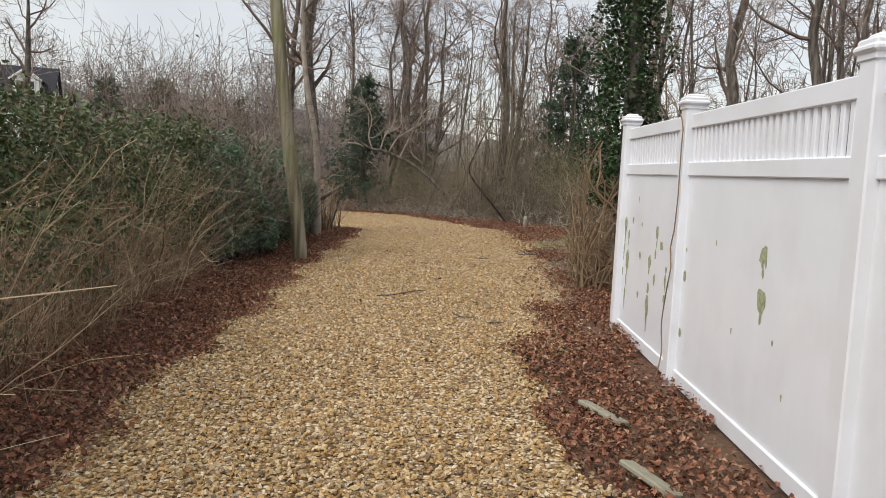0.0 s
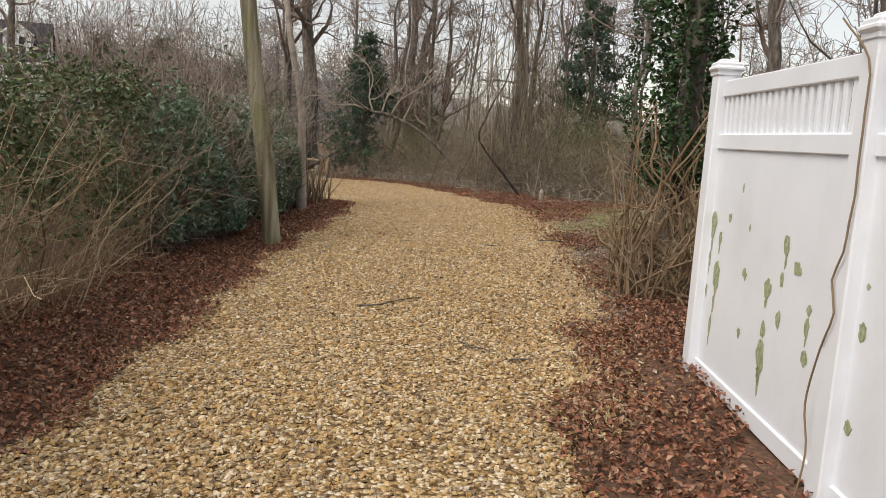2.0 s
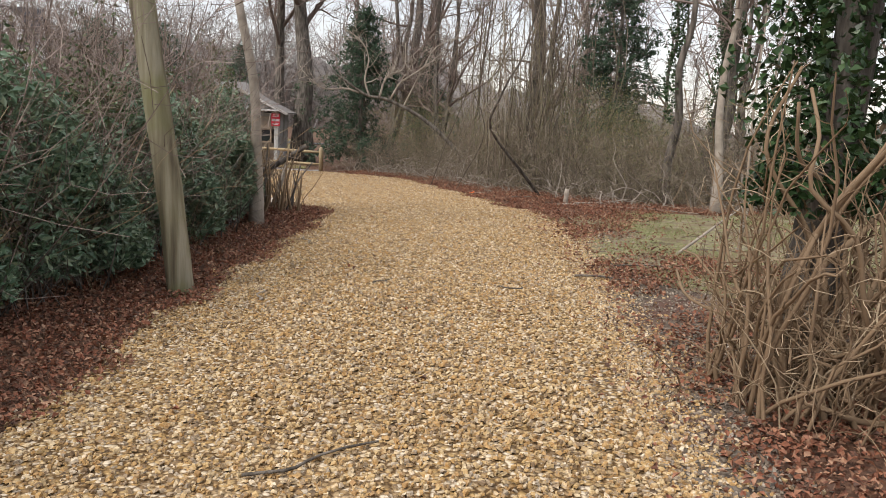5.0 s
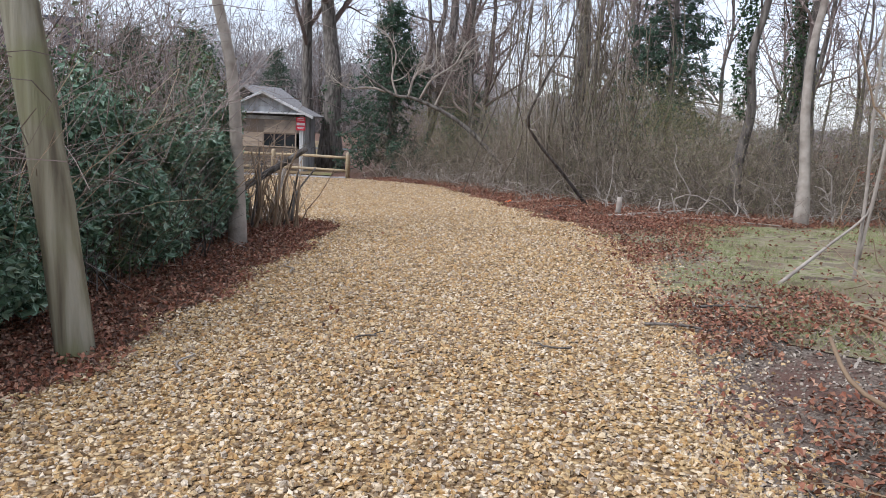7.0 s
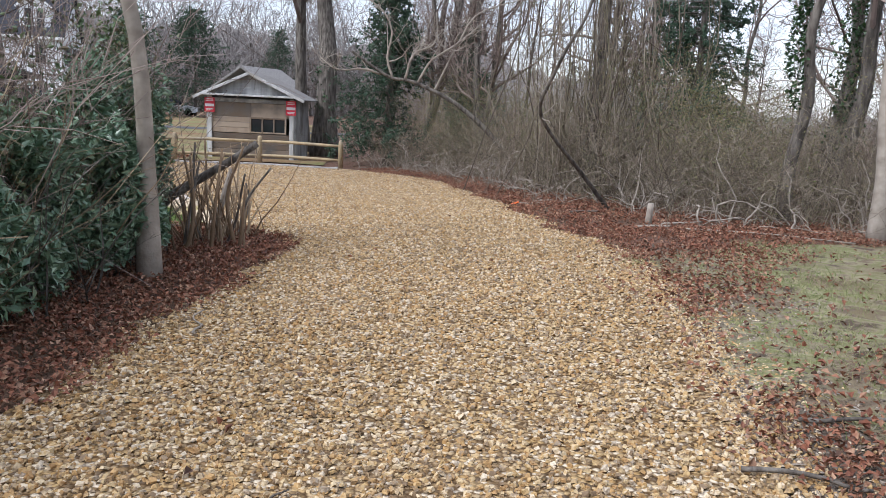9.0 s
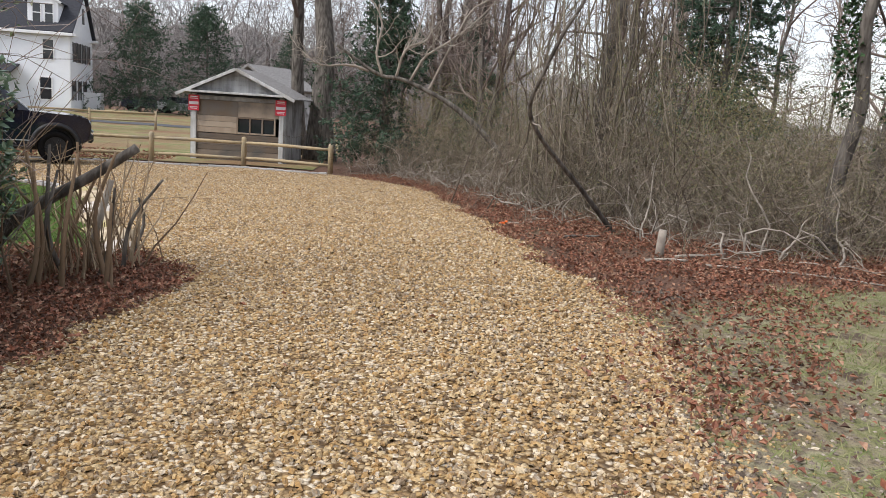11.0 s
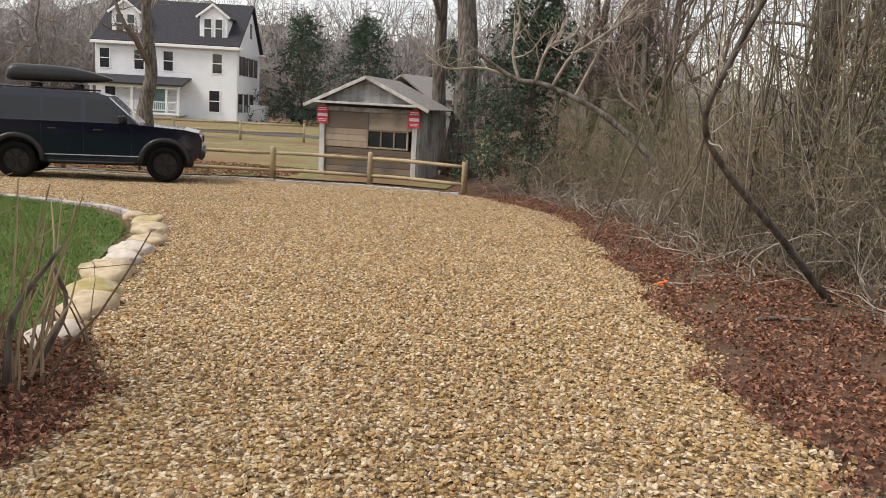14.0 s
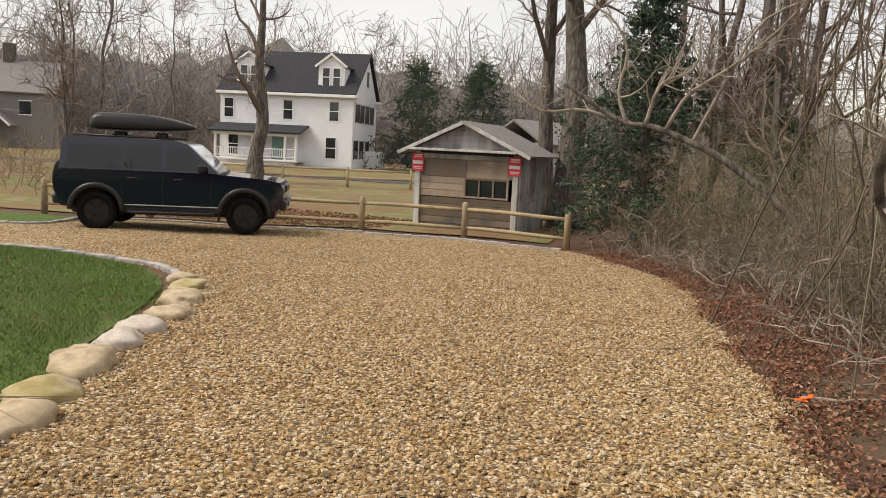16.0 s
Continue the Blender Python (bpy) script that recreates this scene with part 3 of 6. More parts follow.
F_TURN = Matrix.Rotation(-math.atan2(F_DIR.x, F_DIR.y), 3, "Z")


def fence_at(s, z=0.0):
    """s metres back from the fence's end post."""
    return Vector((2.325, 7.10, z)) - F_DIR * s


POSTS = [0.06, 1.90, 4.24, 6.64, 9.08, 11.5]
vinyl = thing("vinyl_fence", pose(2.325, 7.10, -0.02), "white vinyl privacy fence with picket top and algae stains", "fence")
origin = Vector((2.325, 7.10, -0.02))
post_bits = []
for s in POSTS:
    p = fence_at(s) - origin
    post_bits.append(Geo().box((0.127, 0.127, 1.93), (p.x, p.y, 0.92), F_TURN, 0.008).done("post", M_VINYL, vinyl))
    g = Geo()
    for size, z, bev in ((0.142, 1.852, 0.004), (0.172, 1.878, 0.012), (0.15, 1.90, 0.01), (0.10, 1.918, 0.01)):
        g.box((size, size, 0.034), (p.x, p.y, z), F_TURN, bev)
    g.done("post_cap", M_VINYL, post_bits[-1])
for s0, s1 in zip(POSTS[:-1], POSTS[1:]):
    mid, L = fence_at((s0 + s1) / 2) - origin, s1 - s0 - 0.127
    for z, h, w in ((1.755, 0.095, 0.05), (1.445, 0.09, 0.055), (0.055, 0.10, 0.05)):
        Geo().box((w, L, h), (mid.x, mid.y, z), F_TURN, 0.006).done("rail", M_VINYL, vinyl)
    nb = max(6, round(L / 0.148))
    for i in range(nb):
        q = fence_at(s0 + 0.0635 + (i + 0.5) * L / nb) - origin
        Geo().box((0.022, L / nb - 0.0001, 1.30), (q.x, q.y, 0.75), F_TURN, 0.0004).done("board", M_VINYL, vinyl)
    npk = round(L / 0.083)
    for i in range(npk):
        q = fence_at(s0 + 0.0635 + (i + 0.5) * L / npk) - origin
        Geo().box((0.022, 0.040, 0.28), (q.x, q.y, 1.585), F_TURN, 0.004).done("picket", M_VINYL, vinyl)


def blotch(s, z, w, h):
    """A thin crust of algae on the fence's face."""
    g = Geo()
    n = 14
    a = np.linspace(0, 2 * np.pi, n, endpoint=False)
    r = 1 + rng.normal(size=n) * 0.16
    q = fence_at(s) - origin
    side = Vector((-F_DIR.y, F_DIR.x, 0))
    face = q + side * 0.0125
    pts = [face + F_DIR * float(w / 2 * r[i] * math.cos(a[i])) + Vector((0, 0, z + h / 2 * r[i] * math.sin(a[i]) * (1.25 if math.sin(a[i]) < 0 else 0.8))) for i in range(n)]
    bm = bmesh.new()
    f = bm.faces.new([bm.verts.new(p) for p in pts])
    top = bmesh.ops.extrude_face_region(bm, geom=[f])
    for v in [e for e in top["geom"] if isinstance(e, bmesh.types.BMVert)]:
        v.co += side * 0.0015
    g.bm(bm).done("algae_stain", M_ALGAE, vinyl)


for s, z, w, h in ((0.18, 0.95, 0.09, 0.17), (0.32, 0.87, 0.05, 0.09), (0.17, 0.73, 0.035, 0.10), (0.32, 0.64, 0.10, 0.21),
                   (0.17, 0.53, 0.03, 0.08), (0.45, 1.00, 0.05, 0.05), (0.61, 1.18, 0.02, 0.05), (0.77, 0.98, 0.02, 0.04), (0.30, 0.35, 0.04, 0.13), (0.77, 0.73, 0.06, 0.06), (1.26, 0.96, 0.07, 0.11), (1.41, 0.87, 0.08, 0.07),
                   (1.25, 0.79, 0.04, 0.07), (1.10, 0.72, 0.08, 0.10), (1.26, 0.60, 0.055, 0.08), (1.57, 0.71, 0.045, 0.05), (1.57, 0.64, 0.04, 0.09), (0.78, 0.41, 0.05, 0.05), (1.10, 0.51, 0.06, 0.08),
                   (1.10, 0.38, 0.10, 0.19), (1.10, 0.28, 0.05, 0.08), (1.58, 0.50, 0.065, 0.08), (2.03, 0.73, 0.05, 0.08), (2.03, 0.90, 0.03, 0.03), (2.02, 0.35, 0.05, 0.06),
                   (3.31, 1.00, 0.10, 0.11), (3.33, 0.78, 0.11, 0.12), (3.5, 0.60, 0.016, 0.03), (2.95, 0.55, 0.014, 0.03), (3.65, 0.38, 0.014, 0.03), (2.6, 1.0, 0.012, 0.03)):
    blotch(s, z, w, h)
    if h > 0.08:
        blotch(s + w * rng.uniform(-0.15, 0.15), z - h * 0.75, w * 0.28, h * 0.55)
vine = Geo()
vl = [(-0.14, 1.80, 1.90), (-0.082, 1.93, 1.74), (-0.08, 1.95, 1.55), (-0.078, 1.95, 1.35), (-0.08, 1.96, 1.23), (-0.078, 1.94, 1.13), (-0.08, 1.93, 1.01), (-0.076, 1.86, 0.89), (-0.08, 1.92, 0.77), (-0.072, 1.83, 0.60), (-0.07, 1.76, 0.35), (-0.075, 1.83, 0.16), (-0.12, 1.86, -0.06)]
vine.tube(smooth_line([tuple(fence_at(b) + Vector((a, 0, c))) for a, b, c in vl], 0.05), 0.0042, 6)
tagged(vine.done("climbing_vine", M_CANE, smooth=True), "thin dry vine stem climbing a white fence post", "vine")

# ---- loose boards in the leaves ----
for k, (x, y, tilt, lb) in enumerate(((1.40, 4.42, 25, "short weathered board lying in dead leaves"), (1.33, 3.45, 20, "lichen-covered board end sunk in dead leaves"))):
    Geo().box((0.09, 0.36, 0.03), (0, 0, 0), None, 0.008).done("loose_board", M_BOARD, None, label=lb, category="board").matrix_world = pose(x, y, float(height(x, y)) + 0.05, 4, 12, tilt)

# ---- leaning wooden pole ----
pole = thing("wooden_pole", pose(-0.97, 12.17, -0.12), "leaning weathered round wooden pole, greenish below", "pole")
zs = np.linspace(-0.3, 6.5, 24)
pp = np.stack([-0.128 * zs + 0.012 * np.sin(zs * 2), 0.015 * zs, zs], 1)
Geo().tube(pp, 0.108 - 0.004 * zs + 0.003 * np.sin(zs * 9), 16).done("shaft", M_POLE, pole, True)

# ---- hedge and brush on the near side ----
HEDGE = np.array([(-2.05, -5), (-2.1, 4), (-2.15, 7), (-2.05, 10.6), (-1.75, 12.6), (-1.45, 14.5), (-1.35, 16.2), (-1.4, 17.9), (-1.9, 18.4), (-3.0, 18.2), (-3.6, 15), (-3.9, 10), (-3.9, -5)])


def hedge_top(x, y):
    return 1.78 + 0.1 * np.sin(1.9 * y) + 0.07 * np.sin(4.3 * y + x) + 0.25 * np.clip((y - 10) / 3, 0, 1) + 0.15 * np.clip(-x - 2.2, 0, 1)


hedge = thing("hedge", pose(0, 0, 0), "overgrown evergreen hedge with bare tan stems below", "hedge")
C = scatter(HEDGE, 24)
P, R, g = thicket("stems", C, 1.9, "", M_CANE, 0.35, 0.0055, 5, 3, 3, drift=(0.12, 0))
g.done("inner_growth", M_CANE, hedge, kind="stuff")
FRONT = np.array([(-2.0, -5), (-2.05, 7), (-2.0, 10.6), (-1.55, 13.5), (-1.35, 16.5), (-1.9, 16.5), (-2.5, 11), (-2.5, -5)])
P, R, g = thicket("stems", np.concatenate([scatter(FRONT[[0, 1, 2, 6, 7]], 150), scatter(FRONT[2:7], 22)]), 1.6, "", M_CANE, 0.3, 0.0036, 5, 3, 5, drift=(0.08, 0), tilt=0.22)
g.done("front_growth", M_CANE, hedge, kind="stuff")
n = 160000
x, y = -1.3 - 2.2 * rng.uniform(size=n) ** 1.6, rng.uniform(-5, 18.3, n)
top = hedge_top(x, y)
z = top * rng.uniform(0.02, 1, n) ** 0.6
clump = np.sin(2.1 * y + 1.1 * z) * np.sin(1.3 * y - 2.7 * z + 2.0 * x) + 0.5 * np.sin(5.1 * y + 3.3 * z)
low = np.where(y > 11.5, 0.1, 0.25)
keep = inside(HEDGE, x - 0.18 * np.sin(3 * y + z * 2), y) & (clump + rng.normal(size=n) * 0.4 > 0.0) & (z > low + 0.25 * np.sin(2.3 * y))
keep &= rng.uniform(size=n) < np.where(y > 11, np.where(z > 1.5, 0.08, 0.28), 0.8)
C = np.stack([x, y, z - 0.1], 1)[keep]
Geo().leaves(C, 0.062, 0.15, 1.9).done("foliage", M_HEDGE, hedge, kind="stuff")
fy = np.array([-5, 4, 7, 10.6, 12.6, 14.5, 16.2, 17.9])
fx = np.array([-2.05, -2.05, -2.1, -2.0, -1.7, -1.4, -1.3, -1.4])
n = 150000
y = rng.uniform(-4, 17.9, n)
z = rng.uniform(0, 1, n) * np.where(y > 11, 1.35 + 0.35 * np.sin(1.9 * y) + np.abs(rng.normal(size=n)) * 0.45, 1.75 + np.abs(rng.normal(size=n)) * 0.12)
x = np.interp(y, fy, fx) - np.abs(rng.normal(size=n)) * 0.3 + 0.06 + 0.16 * np.sin(2.7 * y + 1.1 * z) * np.sin(1.9 * y + 2.2 * z) - 0.15 * z
clump = np.sin(2.6 * y + 1.6 * z) * np.sin(1.7 * y - 3.1 * z) + 0.5 * np.sin(6.3 * y + 4.1 * z)
keep = (clump + rng.normal(size=n) * 0.35 > np.where(y > 11, 0.3, 0.3 + 0.5 * (1 - z))) & (z > np.where(y > 11, 0.05, 0.3) + 0.15 * np.sin(3.3 * y))
Geo().leaves(np.stack([x, y, z - 0.1], 1)[keep], 0.058, 0.15, 1.9).done("front_foliage", M_HEDGE, hedge, kind="stuff")
laurel = thing("evergreen_shrubs", pose(0, 0, 0), "glossy blue-green evergreen shrubs below bare twigs", "shrub", kind="stuff")
n = 60000
y = rng.uniform(10.9, 17.6, n)
z = rng.uniform(0.05, 1, n) ** 0.8 * (1.15 + 0.3 * np.sin(2.3 * y + 0.4) + 0.22 * np.abs(rng.normal(size=n)))
x = np.interp(y, fy, fx) + 0.24 - np.abs(rng.normal(size=n)) * 0.28 + 0.14 * np.sin(3.1 * y + 2.3 * z) - 0.22 * np.abs(z - 0.45)
ok = np.sin(4.1 * y + 3.6 * z) * np.sin(2.3 * y - 4.7 * z + 5 * x) + 0.4 * np.sin(9.1 * y + 7 * z) + rng.normal(size=n) * 0.3 > -0.15
Geo().leaves(np.stack([x, y, z - 0.09], 1)[ok], 0.08, 0.35, 2.3).done("leaves", M_LAUREL, laurel)
C = np.stack([np.interp(np.linspace(10.9, 17.6, 220), fy, fx) - 0.12 + rng.normal(size=220) * 0.15, np.linspace(10.9, 17.6, 220), np.full(220, -0.1)], 1)
P, R, g = thicket("s", C, 1.3, "", M_BARK, 0.4, 0.006, 5, 3, 4, tilt=0.3)
g.done("stems", M_BARK, laurel)
tallx = np.array([(-2.0, 10.5), (-1.75, 14), (-1.6, 17.3), (-3.6, 17.3), (-3.9, 11)])
P, R, g = thicket("stems", scatter(tallx, 56), 3.2, "", M_TWIG, 0.14, 0.0045, 6, 3, 12, least=0.0026, wander=0.12, tilt=0.3, drift=(-0.08, 0))
g.done("tall_growth", M_TWIG, hedge, kind="stuff")

# ---- broken stump and canes at the bend ----
bend = thing("cut_brush", pose(-0.92, 18.2, float(height(-0.92, 18.2))), "clump of cut canes and a broken dark branch", "brush")
C = np.stack([-0.1 + rng.normal(size=85) * 0.2, rng.normal(size=85) * 0.35, np.zeros(85)], 1)
P, R, g = thicket("c", C, 1.05, "", M_CANE, 0.1, 0.0085, 4, 5, 0, tilt=0.16)
g.done("cane_clump", M_CANE, bend, kind="stuff")
bl = smooth_line([(-0.8, -0.5, 0.0), (-0.5, -0.45, 0.42), (-0.3, -0.4, 0.58), (0.1, -0.3, 0.84), (0.38, -0.25, 1.04)], 0.1)
Geo().tube(bl, np.linspace(0.055, 0.035, len(bl)), 8).done("broken_branch", M_BARK, bend, True)
Geo().tube([(-0.2, 0.1, -0.05), (-0.05, 0.0, 0.35), (0.05, 0.05, 0.75)], [0.04, 0.034, 0.026], 8).done("stump", M_PALE, bend, True)
for k in range(13):
    b0 = np.array([-0.15 + rng.normal() * 0.22, -0.35 + rng.normal() * 0.35, -0.04])
    tip = b0 + [rng.normal() * 0.2 + 0.1, rng.normal() * 0.15, rng.uniform(0.45, 1.15)]
    mid_ = (b0 + tip) / 2 + rng.normal(size=3) * 0.06
    l = smooth_line([b0, mid_, tip], 0.08)
    Geo().tube(l, np.linspace(rng.uniform(0.014, 0.026), 0.010, len(l)), 7).done("cane", M_CANE if k % 3 else M_BARK, bend, True)

# ---- brush along the far side ----
BRUSH = np.array([(8.5, 19.6), (5.6, 20.3), (4.3, 21.2), (3.5, 23.6), (2.9, 26.4), (2.0, 29.2), (0.5, 32.2), (-0.7, 34.0), (0, 37), (4, 36), (8, 32), (11, 25)])
brush = thing("brush_thicket", pose(0, 0, 0), "dense bare tangled thicket beside the gravel", "brush", kind="stuff")
P, R, g = thicket("b", scatter(BRUSH, 34), 2.9, "", M_BRUSH, 0.7, 0.0040, 8, 3, 20, least=0.0022, wander=0.42, twig=0.14)
g.done("stems", M_BRUSH, brush)
EDGE = np.array([(8.0, 19.3), (5.4, 19.9), (4.0, 20.9), (3.2, 23.4), (2.6, 26.2), (1.7, 29.0), (0.2, 32.0), (-0.9, 33.8), (0.2, 33.8), (1.2, 32.4), (2.7, 29.4), (3.6, 26.6), (4.2, 24), (4.8, 21.8), (6.0, 21), (8.4, 20.4)])
P, R, g = thicket("b", scatter(EDGE, 15), 1.3, "", M_PALE, 0.9, 0.0105, 7, 4, 4, drift=(-0.25, -0.12), wander=0.5)
g.done("pale_stems", M_PALE, brush)
n = 420000
x, y = rng.uniform(-1, 11, n), rng.uniform(19, 37, n)
z = (2.35 + 0.5 * np.sin(0.9 * y + x)) * rng.uniform(0.05, 1, n)
ok = inside(BRUSH, x, y) & (np.sin(1.3 * x + y) * np.sin(1.7 * y - z * 1.6) + rng.normal(size=n) * 0.4 > 0.0)
Geo().leaves(np.stack([x, y, z - 0.2], 1)[ok], 0.032, 0.1, 2.2).done("leaves", M_OLIVE, brush)

# ---- shrub at the white fence's end ----
shrub = thing("bare_shrub", pose(3.0, 9.75, float(height(3.0, 9.75))), "bare many-stemmed shrub with peeling tan canes", "shrub")
SH = np.stack([0.1 + rng.normal(size=200) * 0.36, np.clip(-0.2 + rng.normal(size=200) * 0.38, -0.8, 0.5), np.zeros(200)], 1)
P, R, g = thicket("s", SH, 1.9, "", M_CANE, 0.3, 0.011, 7, 5, 0, wander=0.26, tilt=0.22, drift=(0.05, -0.02))
P[..., 0] = np.maximum(P[..., 0], -0.42)
for k in range(0, len(P), 2):
    Geo().tubes(P[k:k + 1], R[k:k + 1], 5).done("cane", M_CANE, shrub, True)
P2, R2 = sprout(P, R, 6, 0.36, 4, 0.25, 0.9, 0.15, 0.3)
P2[..., 0] = np.maximum(P2[..., 0], -0.6)
Geo().tubes(P2, np.maximum(R2, 0.002), 3).done("twig_mass", M_CANE, shrub, kind="stuff")
P, R, g = thicket("s", SH[:60] * [0.7, 0.8, 1] - [0.12, 0.1, 0], 0.8, "", M_CANE, 0.5, 0.005, 6, 4, 8, drift=(-0.1, -0.1))
g.done("low_growth", M_CANE, shrub, kind="stuff")
big = [
       [(0.0, 0.0, 0), (0.15, 0, 0.5), (0.05, 0.1, 0.9), (-0.25, 0.1, 1.35), (-0.1, 0.1, 1.8)],
       [(0.5, 0.1, 0), (0.4, 0.1, 0.6), (0.2, 0.1, 1.1), (-0.1, 0, 1.3), (-0.2, -0.1, 1.6)],
       [(0.35, -0.55, 0.02), (0.05, -0.6, 0.06), (-0.2, -0.55, 0.12), (-0.35, -0.6, 0.05)],
       [(0.7, -0.4, 0.03), (0.3, -0.5, 0.16), (0.02, -0.5, 0.14), (-0.1, -0.7, 0.2)],
       [(0.3, 0.4, 0), (0.5, 0.3, 0.7), (0.45, 0.3, 1.3), (0.7, 0.2, 2.0), (0.65, 0.1, 2.6)]]
for k in range(14):
    p = np.array([-0.45 + 0.09 * k + rng.normal() * 0.06, -0.35 + rng.normal() * 0.3, -0.03])
    d, line = np.array([rng.normal() * 0.35, rng.normal() * 0.25, 1.0]), [p]
    for j in range(6):
        d = unit(d + rng.normal(size=3) * 0.36 + [0.05 - 0.25 * (line[-1][0] + 0.1), 0, 0.2])
        step = line[-1] + d * rng.uniform(0.2, 0.42)
        line.append(np.array([max(step[0], -0.4 + 0.03 * j), step[1], step[2]]))
    big.append(line)
for k, b in enumerate(big):
    l = smooth_line(b, 0.08)
    thick = 0.022 if k < 5 else rng.uniform(0.012, 0.03)
    Geo().tube(l, np.linspace(thick, 0.009, len(l)), 8).done("limb", M_CANE, shrub, True)


def ivy(t, tall, radius, count, size, bottom=0.3):
    """Ivy leaves in clumps round a trunk."""
    s = bottom / tall + (1 - bottom / tall) * rng.uniform(-0.1, 1, count) ** 1.0
    s = np.where(s < bottom / tall, bottom / tall * rng.uniform(0.75, 1, count), s)
    a = rng.uniform(0, 6.28, count)
    r = radius * (0.35 + 0.65 * rng.uniform(size=count) ** 0.5) * (0.7 + 0.5 * np.sin(5 * a + 9 * s) * np.sin(17 * s))
    Geo().leaves(np.stack([r * np.cos(a), r * np.sin(a), s * tall], 1), size, 0.3, 1.3).done("ivy", M_IVY, t, kind="stuff")


def cedar(x, y, tall, radius, label, bottom=0.3, count=900):
    """An evergreen: tapered trunk, drooping boughs, sprays of needles."""
    t = thing("cedar_tree", pose(x, y, float(height(x, y))), label, "evergreen tree")
    Geo().tube([(0, 0, -0.1), (0.03, 0, tall * 0.5), (0, 0, tall)], [0.14, 0.09, 0.02], 8).done("trunk", M_BARK, t, True)
    nb = 130
    s = rng.uniform(bottom / tall, 0.98, nb)
    a = rng.uniform(0, 6.28, nb)
    L = radius * (1 - s) ** 0.7 * rng.uniform(0.6, 1.25, nb)
    dirs = np.stack([np.cos(a), np.sin(a), np.full(nb, 0.12)], 1)
    k = 4
    u = np.linspace(0, 1, k + 1)
    P = np.stack([0 * a, 0 * a, s * tall], 1)[:, None] + dirs[:, None] * (L[:, None] * u)[..., None]
    P[..., 2] -= (u ** 2) * 0.25 * L[:, None]
    R = np.full((nb, 1), 0.018) * np.linspace(1, 0.3, k + 1)
    g = Geo().tubes(P, R, 4)
    P2, R2 = sprout(P, R, 8, radius * 0.3, 2, 0.1, 0.8, 0.05, 0.2)
    g.tubes(P2, np.maximum(R2, 0.003), 3)
    g.done("bough_mass", M_BARK, t, kind="stuff")
    i, f = rng.integers(0, len(P2), count * 20), rng.uniform(0.1, 1, count * 20)[:, None]
    C = P2[i, 0] * (1 - f) + P2[i, 2] * f + rng.normal(size=(count * 20, 3)) * 0.035
    Geo().leaves(C, 0.06 + 0.032 * radius, 0.1, 3.2).done("crown", M_NEEDLE, t, kind="stuff")
    return t


ivytree = bare_tree("ivy_tree", 3.25, 10.1, 8.0, 0.15, (0.01, 0.02), "tree trunk smothered in glossy dark ivy", 8, 6, 4, mat=M_BARK)
ivy(ivytree, 6.5, 0.56, 13000, 0.062, 1.3)
cedar(7.6, 30.0, 7.0, 2.0, "dark green cedar rising behind bare brush", 1.0)
cedar(-0.3, 34.9, 5.6, 2.1, "dense dark green cedar beside the rail fence", 0.2)
cedar(2.4, 40, 5.0, 1.8, "dark cedar half hidden behind thicket", 0.3, 600)
t = bare_tree("vine_tree", 4.1, 25.0, 10, 0.15, (0.01, 0), "bare tree hung with a curtain of vines", 10, 7, 5, forks=1)
VC = np.stack([rng.normal(size=190) * 0.7, rng.normal(size=190) * 0.7, rng.uniform(2.0, 6.5, 190)], 1)
u = np.linspace(0, 1, 7)
VP = VC[:, None] * [1, 1, 0] + np.stack([np.sin(u * 4)[None] * rng.normal(size=(190, 1)) * 0.4, np.sin(u * 5 + 1)[None] * rng.normal(size=(190, 1)) * 0.4, VC[:, 2:3] * (1 - u)[None]], -1)
Geo().tubes(VP, np.full((190, 7), 0.0065) * rng.uniform(0.35, 1.6, (190, 1)), 4).done("vine_curtain", M_BRUSH, t, kind="stuff")
VT, VR = sprout(VP, np.full((190, 7), 0.005), 16, 0.4, 3, 0.05, 1.0, -0.05, 0.4)
Geo().tubes(VT, np.maximum(VR, 0.003), 3).done("twig_mass", M_BRUSH, t, kind="stuff")
for tx, ty, th, tr, lb in ((2.6, 34.5, 9.0, 0.13, "dark bare tree rising from the thicket"), (5.8, 32.5, 8.5, 0.15, "bare tree tangled with thin vines"), (0.9, 37.5, 9.5, 0.15, "dark bare tree at the woodland edge")):
    bare_tree("bare_tree", tx, ty, th, tr, (rng.normal() * 0.03, 0), lb, 14, 9, 6, forks=2, first=0.2, least=0.005)
t = bare_tree("ivy_trunk_tree", 6.4, 21.6, 7.5, 0.10, (0.02, 0.01), "slim bare tree with ivy patches on its trunk", 9, 6, 5, first=0.45)
ivy(t, 5.2, 0.24, 1600, 0.07, 2.2)
bare_tree("pale_tree", 6.6, 19.4, 7.0, 0.085, (-0.02, 0.02), "slim pale-barked bare tree beside mossy grass", 8, 6, 5, mat=M_PALE, first=0.4)
t = bare_tree("ivy_trunk_tree", 8.6, 24.5, 9, 0.16, (0.02, 0), "bare forked tree with ivied trunk", 9, 6, 5, forks=2)
ivy(t, 4.8, 0.35, 1800, 0.075, 0.8)
bare_tree("bare_tree", 10.5, 23.0, 11, 0.24, (0.05, 0), "tall bare tree leaning over brush", 10, 7, 5)
bare_tree("bare_tree", 9.0, 15.5, 9, 0.16, (-0.02, 0.02), "bare tree with reddish dead leaves clinging", 9, 7, 5)
bare_tree("bare_tree", 12.5, 20.0, 9, 0.15, (0, 0), "bare grey tree at woodland edge", 9, 7, 5, forks=2)
